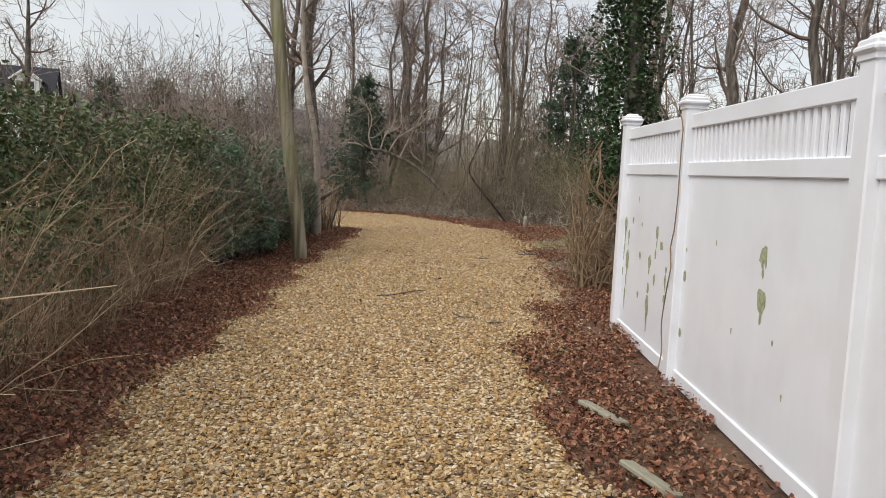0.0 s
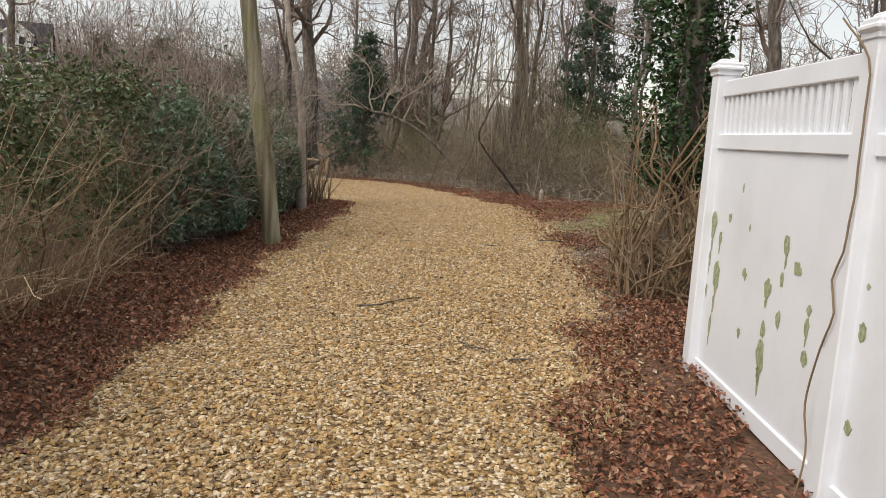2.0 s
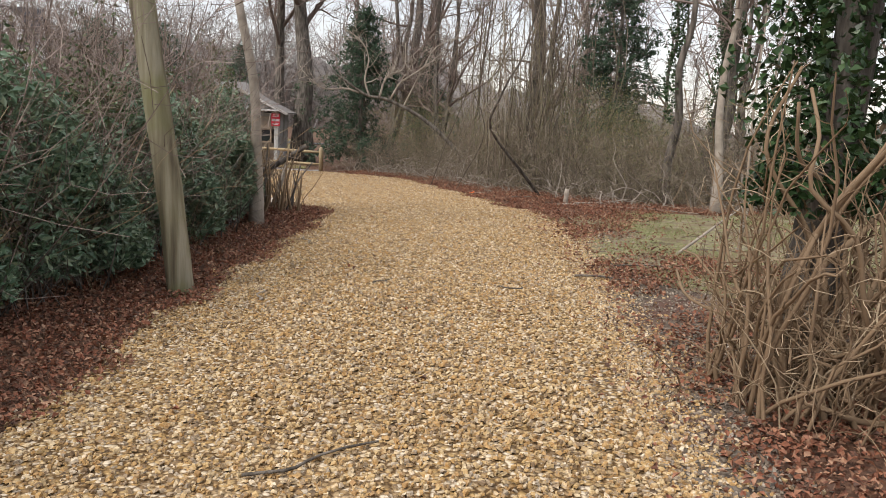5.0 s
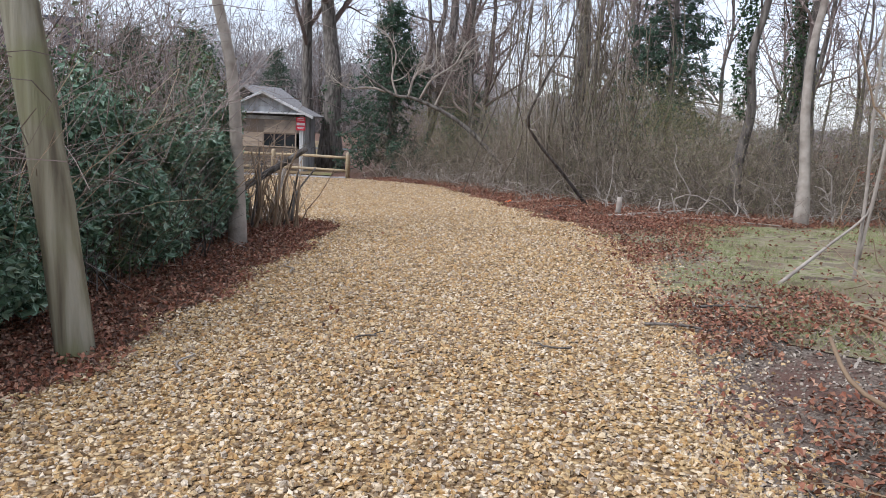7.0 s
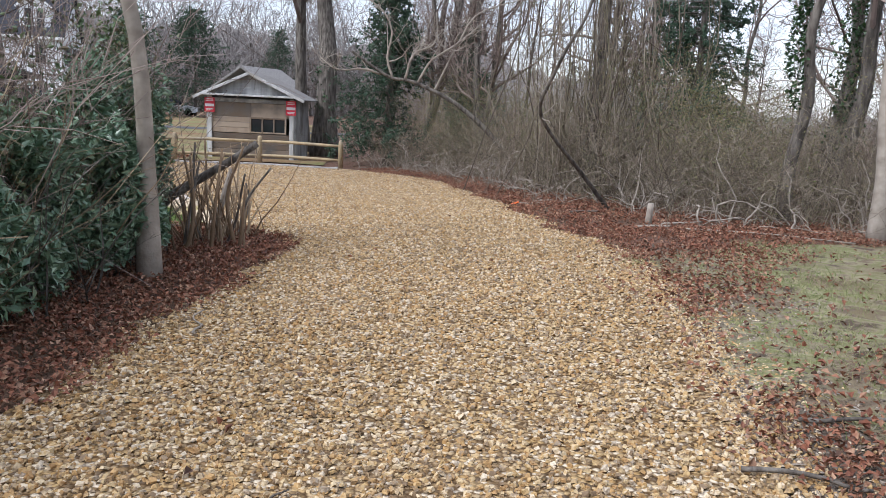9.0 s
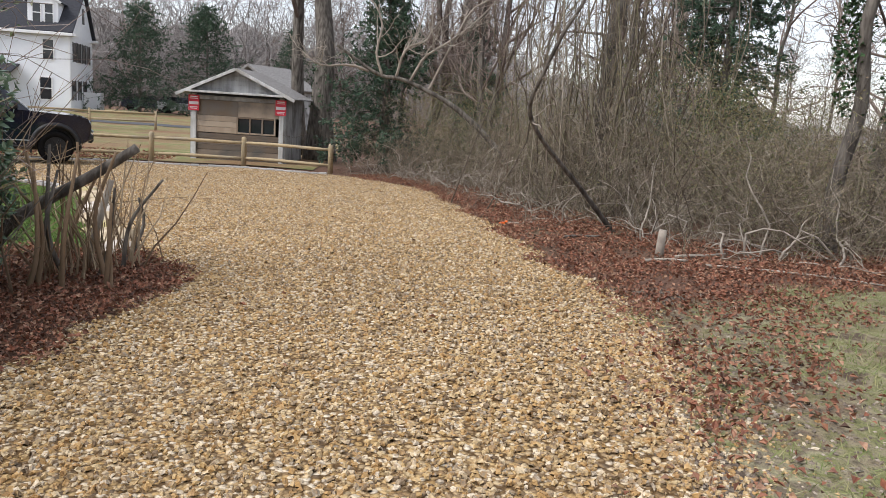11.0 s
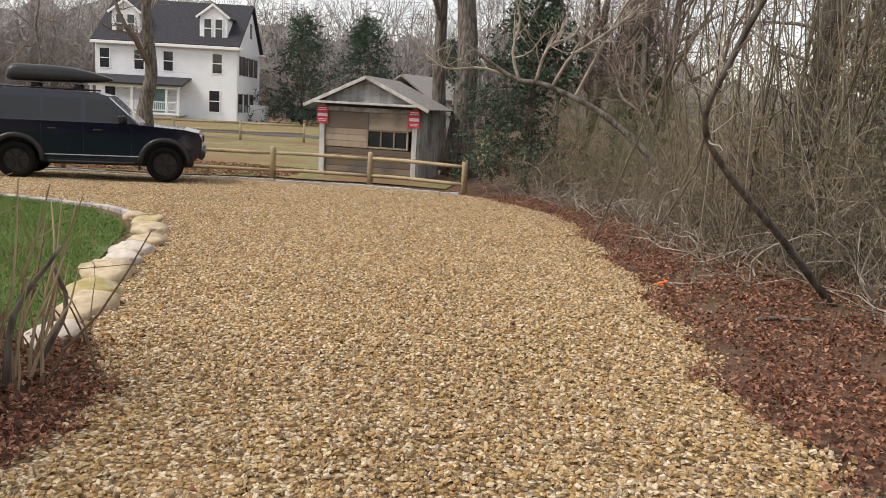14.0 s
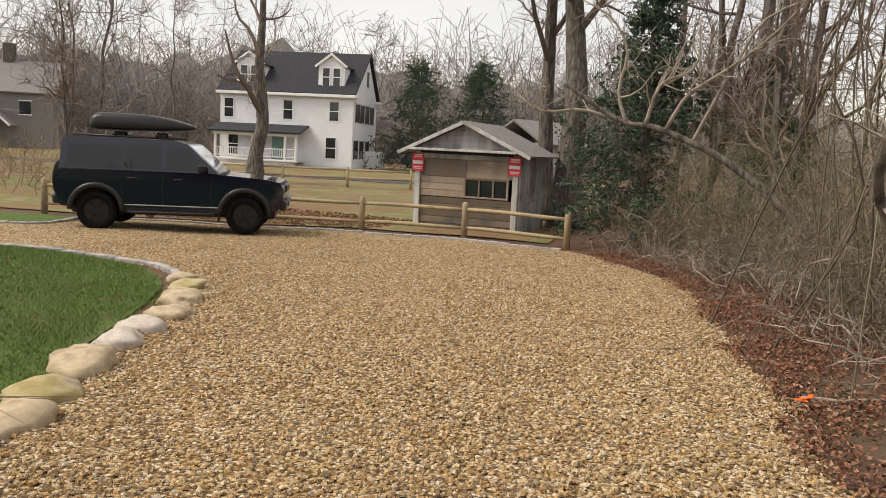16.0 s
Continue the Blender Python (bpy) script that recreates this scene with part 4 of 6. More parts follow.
bare_tree("forked_tree", 1.9, 44.0, 13, 0.3, (0, 0), "large bare forked tree in the woods", 12, 8, 6, forks=2, first=0.25)
t = bare_tree("shed_tree", -2.75, 38.6, 14, 0.40, (-0.005, 0), "massive dark-barked tree beside the shed", 11, 8, 6)
ivy(t, 3.2, 0.55, 500, 0.09, 1.6)
bare_tree("bare_tree", -3.9, 40.5, 13, 0.26, (-0.01, 0), "tall bare tree behind the shed", 10, 7, 6)
bare_tree("gate_tree", -1.0, 16.2, 8.0, 0.075, (-0.01, 0.0), "twisted grey bare tree in a hedge", 9, 7, 6, mat=M_PALE, wander=0.12, first=0.4, reach=0.25)
ht = bare_tree("lawn_tree", -19.9, 48.5, 11, 0.36, (0.02, 0), "bare branching tree in front of a white house", 10, 7, 5, first=0.22)

# leaning tree with pale limbs over the brush
lt = thing("leaning_tree", pose(3.0, 29.6, float(height(3, 29.6))), "leaning bare tree with pale upturned limbs", "tree")
main = smooth_line([(0.3, 0, -0.1), (-0.3, 0, 0.9), (-1.3, 0.05, 1.75), (-2.4, 0.1, 2.25), (-3.0, 0.1, 2.35), (-3.9, 0, 2.9)], 0.15)
Geo().tube(main, np.linspace(0.075, 0.03, len(main)), 8).done("trunk", M_BARK, lt, True)
limbs = [[(-2.9, 0.1, 2.32), (-3.05, 0.1, 2.8), (-2.95, 0.05, 3.4), (-3.2, 0, 3.9), (-3.7, 0, 4.2)], [(-2.3, 0.1, 2.2), (-2.0, 0, 2.75), (-1.5, -0.1, 3.1), (-0.9, -0.1, 3.6), (-0.3, -0.1, 4.3)],
         [(-1.9, 0.1, 2.0), (-1.3, -0.1, 3.3), (-0.9, -0.2, 3.9), (0.2, -0.2, 4.3)], [(-2.6, 0.1, 2.3), (-2.4, 0, 2.9), (-1.9, 0, 3.2), (-1.9, 0, 3.9)], [(-3.2, 0.1, 2.4), (-3.6, 0, 2.5), (-4.2, -0.2, 2.45), (-4.6, -0.2, 2.7)]]
LP, LR = [], []
for b in limbs:
    l = smooth_line(b, 0.1)
    l = l[np.linspace(0, len(l) - 1, 12).astype(int)]
    LP.append(l), LR.append(np.linspace(0.034, 0.011, 12))
    Geo().tube(l, LR[-1], 7).done("limb", M_PALE, lt, True)
g = Geo()
P2, R2 = sprout(np.array(LP), np.array(LR), 9, 1.1, 5, 0.15, 0.9, 0.12, 0.3)
g.tubes(P2, np.maximum(R2, 0.006), 4)
P3, R3 = sprout(P2, R2, 6, 0.5, 3, 0.2, 0.95, 0.1, 0.3)
g.tubes(P3, np.maximum(R3, 0.004), 3)
g.done("twig_mass", M_PALE, lt, kind="stuff")

# dark bent trunk in front of the vine tree, with stubs and fallen limbs
bt = thing("bent_sapling", pose(3.9, 22.2, float(height(3.9, 22.2))), "dark bent sapling leaning out of brush", "tree")
l = smooth_line([(0.1, 0.1, -0.05), (-0.5, -0.3, 0.6), (-1.05, -0.8, 1.15), (-1.25, -1.1, 1.5), (-1.15, -1.4, 1.9), (-1.0, -1.6, 2.3), (-0.8, -1.7, 2.7), (-0.6, -1.7, 3.5)], 0.1)
Geo().tube(l, np.linspace(0.036, 0.014, len(l)), 8).done("trunk", M_BARK, bt, True)
g = Geo()
P2, R2 = sprout(l[None][:, ::2], np.linspace(0.05, 0.018, len(l))[None][:, ::2], 16, 0.55, 5, 0.3, 1.0, 0.1, 0.3, thin=0.28, least_rise=0.15)
g.tubes(P2, np.maximum(R2, 0.003), 4).done("branch_mass", M_PALE, bt, kind="stuff")
stub = thing("cut_stub", pose(4.05, 20.2, float(height(4.05, 20.2))), "short pale sawn-off stub in dead leaves", "stump")
Geo().tube([(0, 0, -0.05), (0.0, 0, 0.12), (0.01, 0, 0.30)], [0.055, 0.045, 0.042], 10).done("stub", M_PALE, stub, True)
for k, (x, y, L, a, r, mat, lb) in enumerate(((4.0, 19.75, 0.5, 8, 0.02, M_PALE, "pale fallen stick on dead leaves"), (5.2, 19.2, 1.9, -20, 0.014, M_PALE, "long thin fallen branch in leaves"), (4.5, 20.2, 0.8, 35, 0.02, M_PALE, "pale fallen stick on dead leaves"),
                                              (2.8, 22.75, 0.5, 20, 0.016, M_PALE, "stake with orange tape lying in leaves"), (0.42, 8.78, 0.6, 32, 0.008, M_BARK, "crooked twig lying on gravel"), (0.95, 7.45, 0.36, -60, 0.007, M_BARK, "thin twig lying on gravel"),
                                              (1.2, 7.1, 0.2, -10, 0.007, M_BARK, "thin twig lying on gravel"), (2.7, 12.76, 0.5, -23, 0.012, M_BARK, "thin twig lying on gravel"), (0.7, 12.5, 0.25, 50, 0.006, M_BARK, "thin twig lying on gravel"), (-0.2, 14.8, 0.6, 105, 0.008, M_PALE, "pale twig at the gravel's edge"),
                                              (1.8, 12.3, 0.26, 165, 0.008, M_BARK, "thin twig lying on gravel"), (-0.28, 11.9, 0.4, 95, 0.008, M_PALE, "pale twig at the gravel's edge"), (3.2, 13.3, 0.6, -8, 0.012, M_BARK, "dark twig lying in thin grass"), (3.4, 21.3, 0.5, 15, 0.02, M_BARK, "dark stick lying in dead leaves"))):
    a = radians(a)
    s = np.linspace(-0.5, 0.5, 9)
    pts = np.stack([x + L * s * math.cos(a) + 0.03 * np.sin(s * 9 + k), y + L * s * math.sin(a) + 0.03 * np.cos(s * 7 + k), 0 * s], 1)
    pts[:, 2] = height(pts[:, 0], pts[:, 1]) + 0.03 + r
    ob = Geo().tube(pts, np.linspace(r, r * 0.6, 9), 6).done("stick", mat, None, True, lb, "stick")
    if "orange" in lb:
        for j in range(3):
            Geo().box((0.09, 0.035, 0.012), (2.53 + 0.03 * j, 22.62 + 0.02 * j, float(height(2.5, 22.6)) + 0.05 + 0.012 * j), Matrix.Rotation(0.7 * j, 3, "Z"), 0.004).done("tape", M_ORANGE, ob, label="bright orange marking tape")
fs = thing("bare_sapling", pose(5.0, 14.9, float(height(5, 14.9))), "slender pale forked sapling on mossy grass", "tree")
for b in ([(0, 0, -0.05), (0.02, 0, 0.8), (0.0, 0, 1.8), (0.05, 0, 3.4)], [(0.02, 0, 0.2), (0.12, 0, 1.0), (0.2, 0, 1.9), (0.3, 0, 3.3)], [(-1.0, -0.6, 0.02), (-0.4, -0.25, 0.35), (0.05, 0, 0.62), (0.12, 0, 0.95)]):
    l = smooth_line(b, 0.12)
    Geo().tube(l, np.linspace(0.02, 0.009, len(l)), 6).done("stem", M_PALE, fs, True)

# copper-leaved bush
cb = thing("copper_bush", pose(9.6, 20.4, float(height(9.6, 20.4))), "bush holding curled coppery dead leaves", "bush")
C = np.stack([rng.normal(size=70) * 0.5, rng.normal(size=70) * 0.5, np.zeros(70)], 1)
P, R, g = thicket("c", C, 1.8, "", M_BRUSH, 0.5, 0.009, 5, 3, 4)
g.done("stems", M_BRUSH, cb, kind="stuff")
Q = P[:, 2:].reshape(-1, 3)
Geo().leaves(np.repeat(Q, 9, 0) + rng.normal(size=(len(Q) * 9, 3)) * 0.13, 0.08, 0.1, 1.6).done("leaves", M_LEAF, cb, kind="stuff")

# ---- rail fence by the shed ----
RAIL_POSTS = [(-13.2, 30.6), (-10.95, 31.55), (-8.7, 32.5), (-6.41, 33.42), (-4.03, 33.9), (-1.58, 33.6)]
rf = thing("rail_fence", pose(0, 0, 0), "two-rail fence of round tan timber", "fence")
for x, y in RAIL_POSTS:
    z0 = float(height(x, y))
    Geo().tube([(x, y, z0 - 0.1), (x, y, z0 + 0.70), (x, y, z0 + 0.79), (x, y, z0 + 0.82)], [0.075, 0.072, 0.066, 0.03], 10).done("post", M_RAIL, rf, True)
for (x0, y0), (x1, y1) in zip(RAIL_POSTS[:-1], RAIL_POSTS[1:]):
    for dz in (0.24, 0.66):
        s = np.linspace(0, 1, 6)
        pts = np.stack([x0 + (x1 - x0) * s, y0 + (y1 - y0) * s, height(x0, y0) + (height(x1, y1) - height(x0, y0)) * s + dz + 0.008 * np.sin(s * 5)], 1)
        Geo().tube(pts, [0.036, 0.045, 0.047, 0.046, 0.045, 0.034], 9).done("rail", M_RAIL, rf, True)
# far rail fence
ff = thing("far_rail_fence", pose(0, 0, 0), "low brown rail fence in front of a house", "fence")
FP = [(-24.5, 47), (-21.6, 48), (-18.7, 49), (-15.8, 50), (-13.0, 51)]
for x, y in FP:
    z0 = float(height(x, y))
    Geo().tube([(x, y, z0 - 0.1), (x, y, z0 + 0.95)], [0.07, 0.06], 8).done("post", M_RAIL, ff, True)
for (x0, y0), (x1, y1) in zip(FP[:-1], FP[1:]):
    for dz in (0.45, 0.82):
        Geo().tube([(x0, y0, height(x0, y0) + dz), (x1, y1, height(x1, y1) + dz)], 0.05, 8).done("rail", M_RAIL, ff, True)

# ---- shed ----
SX0, SX1, SY0, SY1, SZ, SE = -6.15, -3.30, 35.75, 38.2, -0.62, 1.42
shed = thing("shed", pose(SX0, SY0, SZ), "weathered grey wooden shed with boarded front", "shed")


def sb(name, x0, x1, y0, y1, z0, z1, mat, parent=shed, bevel=0.008, label=""):
    """A part of the shed between two corners in the world."""
    return Geo().box((x1 - x0, y1 - y0, z1 - z0), ((x0 + x1) / 2 - SX0, (y0 + y1) / 2 - SY0, (z0 + z1) / 2 - SZ), None, bevel).done(name, mat, parent, label=label)


sb("back_wall", SX0, SX1, SY1 - 0.08, SY1, SZ, SE, M_GREYWOOD)
for x in (SX0, SX1 - 0.06):
    for i in range(14):
        w = (SY1 - SY0 - 0.1) / 14
        sb("side_board", x, x + 0.06, SY0 + 0.02 + i * w, SY0 + 0.02 + (i + 1) * w - 0.008, SZ, SE, M_GREYWOOD, label="grey vertical board")
for x in (SX0 + 0.05, SX1 - 0.19):
    sb("corner_post", x, x + 0.14, SY0 - 0.06, SY0 + 0.08, SZ, SE - 0.05, M_PALEWOOD)
FX0, FX1 = SX0 + 0.19, SX1 - 0.19
sb("lintel", SX0 + 0.05, SX1 - 0.05, SY0 - 0.05, SY0 + 0.06, 1.20, 1.32, M_GREYWOOD)
WX0, WX1, WZ0, WZ1 = -4.72, -3.62, 0.30, 0.72
n = 2
for i in range(n):
    w = (FX1 - FX0) / n
    sb("top_panel", FX0 + i * w, FX0 + (i + 1) * w - 0.006, SY0, SY0 + 0.03, 0.75, 1.195, M_SHEDFACE)
for i in range(3):
    sb("side_panel", FX0, WX0 - 0.05, SY0, SY0 + 0.03, 0.24 + i * 0.17, 0.24 + (i + 1) * 0.17 - 0.006, M_SHEDFACE)
for i in range(5):
    sb("lower_panel", FX0, FX1, SY0, SY0 + 0.03, SZ + 0.02 + i * 0.165, SZ + 0.02 + (i + 1) * 0.165 - 0.006, M_DARKPLY)
win = sb("window", WX0 - 0.05, WX1 + 0.02, SY0 + 0.03, SY0 + 0.05, WZ0 - 0.06, WZ1 + 0.03, M_GLASS, label="dark dusty three-pane window")
for x in (WX0 - 0.05, WX0 + 0.33, WX0 + 0.70, WX1 - 0.03):
    sb("mullion", x, x + 0.05, SY0 - 0.012, SY0 + 0.03, WZ0 - 0.06, WZ1 + 0.03, M_SHEDFACE, win)
for z in (WZ0 - 0.06, WZ1 - 0.02):
    sb("window_bar", WX0, WX1 - 0.03, SY0 - 0.008, SY0 + 0.03, z, z + 0.05, M_SHEDFACE, win)
PX = (SX0 + SX1) / 2
PZ = 2.08


def gable_slab(name, mat, over, thick, y0, y1, drop=0.0):
    """The two roof slopes, each a slab."""
    for sgn in (-1, 1):
        half = (SX1 - SX0) / 2 + over
        ang = math.atan2(PZ - SE, (SX1 - SX0) / 2)
        L = half / math.cos(ang)
        c = Vector((PX + sgn * half / 2, (y0 + y1) / 2, PZ - half / 2 * math.tan(ang) + drop)) - Vector((SX0, SY0, SZ))
        Geo().box((L, y1 - y0, thick), c, Matrix.Rotation(sgn * ang, 3, "Y"), 0.008).done(name, mat, shed)


gable_slab("roof", M_SHINGLE, 0.30, 0.04, SY0 - 0.35, SY1 + 0.25, 0.06)
gable_slab("rafter_trim", M_PALEWOOD, 0.32, 0.09, SY0 - 0.39, SY0 - 0.355, 0.03)
def gable_half(z):
    return (SX1 - SX0) / 2 * max(0.02, 1 - (z - SE) / (PZ - SE))


for i in range(5):
    z0, z1 = SE - 0.01 + i * 0.128, SE - 0.01 + i * 0.128 + 0.124
    h0, h1 = gable_half(z0), gable_half(z1)
    o = Vector((SX0, SY0, SZ))
    pts = [Vector((PX + sx * hh_, yy, zz)) - o for yy in (SY0 - 0.10, SY0 - 0.07) for sx, hh_, zz in ((-1, h0, z0), (1, h0, z0), (1, h1, z1), (-1, h1, z1))]
    Geo().raw([tuple(p) for p in pts], [(0, 1, 2), (0, 2, 3), (4, 6, 5), (4, 7, 6), (0, 4, 5), (0, 5, 1), (1, 5, 6), (1, 6, 2), (2, 6, 7), (2, 7, 3), (3, 7, 4), (3, 4, 0)]).done("gable_board", M_GREYWOOD, shed)
sb("fascia_board", SX0 - 0.12, SX1 - 0.02, SY0 - 0.40, SY0 - 0.06, SE - 0.03, SE + 0.03, M_PALEWOOD)
# black strip modelled as the shade in the gap below the fascia
sb("fascia_shadow", SX0 + 0.02, SX1 - 0.02, SY0 - 0.02, SY0 + 0.06, 1.325, SE - 0.035, M_PLASTIC)
for k, x in enumerate((SX0 - 0.03, SX1 - 0.30)):
    sg = thing("warning_sign", pose(x, SY0 - 0.085, 0.86), "red and white warning sign nailed to shed", "sign", "signs on the shed")
    Geo().box((0.32, 0.012, 0.45), (0.16, 0, 0.225), None, 0.003).done("plate", M_RED, sg)
    for z, w, h in ((0.40, 0.22, 0.03), (0.35, 0.24, 0.02), (0.215, 0.28, 0.085), (0.10, 0.24, 0.02), (0.06, 0.2, 0.02)):
        Geo().box((w, 0.005, h), (0.16, -0.008, z), None, 0.001).done("lettering_bar", M_SIGNWHITE, sg)

# ---- car ----
CAR = thing("car", pose(-9.08, 30.33, float(height(-8.6, 29.6)), 0, 0, 29) @ Matrix.Scale(0.95, 4), "dark navy four-door off-road car with roof box", "car")


def extrude(poly, y0, y1, top_in=0.0, z_from=0.0, z_to=1.0, bevel=0.03):
    """A side outline (x, z) made solid across the width, narrowing towards the top."""
    bm = bmesh.new()
    f = bm.faces.new([bm.verts.new((x, y0, z)) for x, z in poly])
    r = bmesh.ops.extrude_face_region(bm, geom=[f])
    for v in r["geom"]:
        if isinstance(v, bmesh.types.BMVert):
            v.co.y = y1
    if bevel:
        long = [e for e in bm.edges if abs(e.verts[0].co.y - e.verts[1].co.y) < 1e-5]
        bmesh.ops.bevel(bm, geom=long, offset=bevel, segments=2, affect="EDGES", clamp_overlap=True)
    for v in bm.verts:
        k = min(1, max(0, (v.co.z - z_from) / (z_to - z_from)))
        v.co.y *= 1 - top_in * k
    bmesh.ops.recalc_face_normals(bm, faces=bm.faces[:])
    return bm


def arch(cx, r, z0, n=10):
    """Wheel arch points from back to front."""
    a0 = math.asin(max(-1, min(1, (z0 - 0.42) / r)))
    return [(cx - r * math.cos(t), 0.42 + r * math.sin(t)) for t in np.linspace(a0, math.pi - a0, n)]


low = [(-2.30, 0.62), (-2.22, 0.50)] + arch(-1.5, 0.50, 0.46) + [(-0.9, 0.40), (0.9, 0.40)] + arch(1.5, 0.50, 0.46) + [(2.12, 0.50), (2.26, 0.60), (2.30, 0.95), (2.22, 1.12), (1.9, 1.18), (0.86, 1.25), (-2.20, 1.24), (-2.30, 1.15)]
body = Geo().bm(extrude(low, -0.96, 0.96, 0.0, 0.9, 1.25, 0.035)).done("body", M_PAINT, CAR)
cabin = [(-2.25, 1.22), (0.98, 1.22), (0.30, 1.84), (0.05, 1.90), (-2.08, 1.92), (-2.20, 1.84)]
Geo().bm(extrude(cabin, -0.93, 0.93, 0.13, 1.22, 1.92, 0.035)).done("cabin", M_PAINT, CAR)


def side_glass(poly, name="side_window", label="dark tinted window"):
    """A pane on each flank, following its lean."""
    for sgn in (-1, 1):
        bm = bmesh.new()
        f = bm.faces.new([bm.verts.new((x, 0, z)) for x, z in poly])
        bmesh.ops.extrude_face_region(bm, geom=[f])
        for k, v in enumerate(bm.verts):
            inner = k >= len(poly)
            v.co.y = sgn * (0.93 * (1 - 0.13 * (v.co.z - 1.22) / 0.70) + (-0.01 if inner else 0.006))
        bmesh.ops.recalc_face_normals(bm, faces=bm.faces[:])
        Geo().bm(bm).done(name, M_CARGLASS, CAR, label=label)


side_glass([(-2.12, 1.30), (-1.02, 1.30), (-1.02, 1.76), (-2.06, 1.76)])
side_glass([(-0.97, 1.30), (-0.22, 1.30), (-0.22, 1.76), (-0.97, 1.76)])
side_glass([(-0.12, 1.30), (0.74, 1.30), (0.30, 1.74), (-0.12, 1.76)])
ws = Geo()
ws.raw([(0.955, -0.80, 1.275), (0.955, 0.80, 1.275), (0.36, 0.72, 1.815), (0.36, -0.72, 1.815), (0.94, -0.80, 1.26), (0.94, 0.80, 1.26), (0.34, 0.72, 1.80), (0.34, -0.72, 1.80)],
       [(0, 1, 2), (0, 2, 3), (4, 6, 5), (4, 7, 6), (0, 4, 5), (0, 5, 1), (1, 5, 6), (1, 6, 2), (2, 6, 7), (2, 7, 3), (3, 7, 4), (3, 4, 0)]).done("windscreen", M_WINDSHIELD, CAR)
for sgn in (-1, 1):
    Geo().box((0.16, 0.2, 0.17), (0.62, sgn * 1.04, 1.36), None, 0.04).done("wing_mirror", M_PLASTIC, CAR)
    Geo().box((1.75, 0.06, 0.06), (0, sgn * 0.97, 0.40), None, 0.02).done("side_sill", M_PLASTIC, CAR)
    Geo().box((1.9, 0.012, 0.02), (0.0, sgn * 0.962, 0.55), None, 0.004).done("sill_strip", M_SILVER, CAR)
    for x in (-0.78, 0.12):
        Geo().box((0.18, 0.03, 0.03), (x, sgn * 0.965, 1.10), None, 0.01).done("door_handle", M_PLASTIC, CAR)
    for x in (-1.0, -0.17, 0.80):
        Geo().box((0.010, 0.006, 0.72), (x, sgn * 0.9605, 0.85), None, 0.002).done("door_gap", M_PLASTIC, CAR)
    for cx in (-1.5, 1.5):
        pts = [(cx - 0.52 * math.cos(t), sgn * 0.955, 0.42 + 0.52 * math.sin(t)) for t in np.linspace(0.0, math.pi, 15)]
        Geo().tube(pts, 0.06, 8).done("wheel_arch_trim", M_PLASTIC, CAR, True)
    Geo().box((0.05, 0.03, 0.22), (0.96, sgn * 0.93, 0.36), None, 0.01).done("mud_flap", M_PLASTIC, CAR)
    Geo().box((0.12, 0.32, 0.17), (2.245, sgn * 0.70, 0.98), None, 0.03).done("headlight", M_LAMP, CAR, label="pale glass headlight")
    Geo().box((0.05, 0.10, 0.30), (-2.30, sgn * 0.80, 1.0), None, 0.01).done("tail_light", M_RED, CAR)
    Geo().tube([(-2.0, sgn * 0.72, 1.95), (0.0, sgn * 0.72, 1.94)], 0.02, 6).done("roof_rail", M_PLASTIC, CAR, True)
Geo().box((0.06, 1.0, 0.16), (2.30, 0, 0.98), None, 0.02).done("grille", M_PLASTIC, CAR)
Geo().box((0.16, 1.86, 0.22), (2.27, 0, 0.64), None, 0.05).done("front_bumper", M_PLASTIC, CAR)
Geo().box((0.06, 1.2, 0.07), (2.35, 0, 0.80), None, 0.02).done("bumper_bar", M_SILVER, CAR, label="silver bumper bar")
Geo().box((0.02, 0.30, 0.15), (2.37, 0.0, 0.64), None, 0.004).done("number_plate", M_SIGNWHITE, CAR)
Geo().box((0.16, 1.86, 0.22), (-2.30, 0, 0.62), None, 0.05).done("rear_bumper", M_PLASTIC, CAR)
Geo().box((4.2, 1.3, 0.8), (0, 0, 0.72), None, 0.05).done("underbody", M_PLASTIC, CAR)


def wheel(x, y, z=0.40, turn=None, name="wheel"):
    """Tyre with rounded shoulders, rim and spokes."""
    w = new(name)
    w.parent = CAR
    w.matrix_local = Matrix.Translation((x, y, z)) @ (turn or Matrix())
    prof = [(0.25, -0.12), (0.36, -0.13), (0.395, -0.10), (0.405, -0.05), (0.405, 0.05), (0.395, 0.10), (0.36, 0.13), (0.25, 0.12)]
    n = 28
    V = [(r * math.cos(a), yy, r * math.sin(a)) for a in np.linspace(0, 2 * math.pi, n, endpoint=False) for r, yy in prof]
    k = len(prof)
    F = []
    for i in range(n):
        for j in range(k):
            p, q, r2, s2 = i * k + j, i * k + (j + 1) % k, ((i + 1) % n) * k + (j + 1) % k, ((i + 1) % n) * k + j
            F += [(p, q, r2), (p, r2, s2)]
    Geo().raw(V, F).done("tyre", M_RUBBER, w, True)
    g = Geo()
    g.tube([(0, -0.09, 0), (0, 0.09, 0)], 0.255, 24)
    sd = 1 if y > 0 else -1
    g.done("rim", M_PLASTIC, w)
    g = Geo()
    for i in range(6):
        for da in (-0.13, 0.13):
            a = i * math.pi / 3 + da
            g.box((0.19, 0.03, 0.028), (0.145 * math.cos(a), sd * 0.10, 0.145 * math.sin(a)), Matrix.Rotation(-a, 3, "Y"), 0.006)
    g.tube([(0, sd * 0.08, 0), (0, sd * 0.125, 0)], 0.05, 12)
    ring = [(0.25 * math.cos(a), sd * 0.10, 0.25 * math.sin(a)) for a in np.linspace(0, 2 * math.pi, 25)]
    g.tube(ring, 0.014, 6)
    g.done("spokes", M_RIM, w)


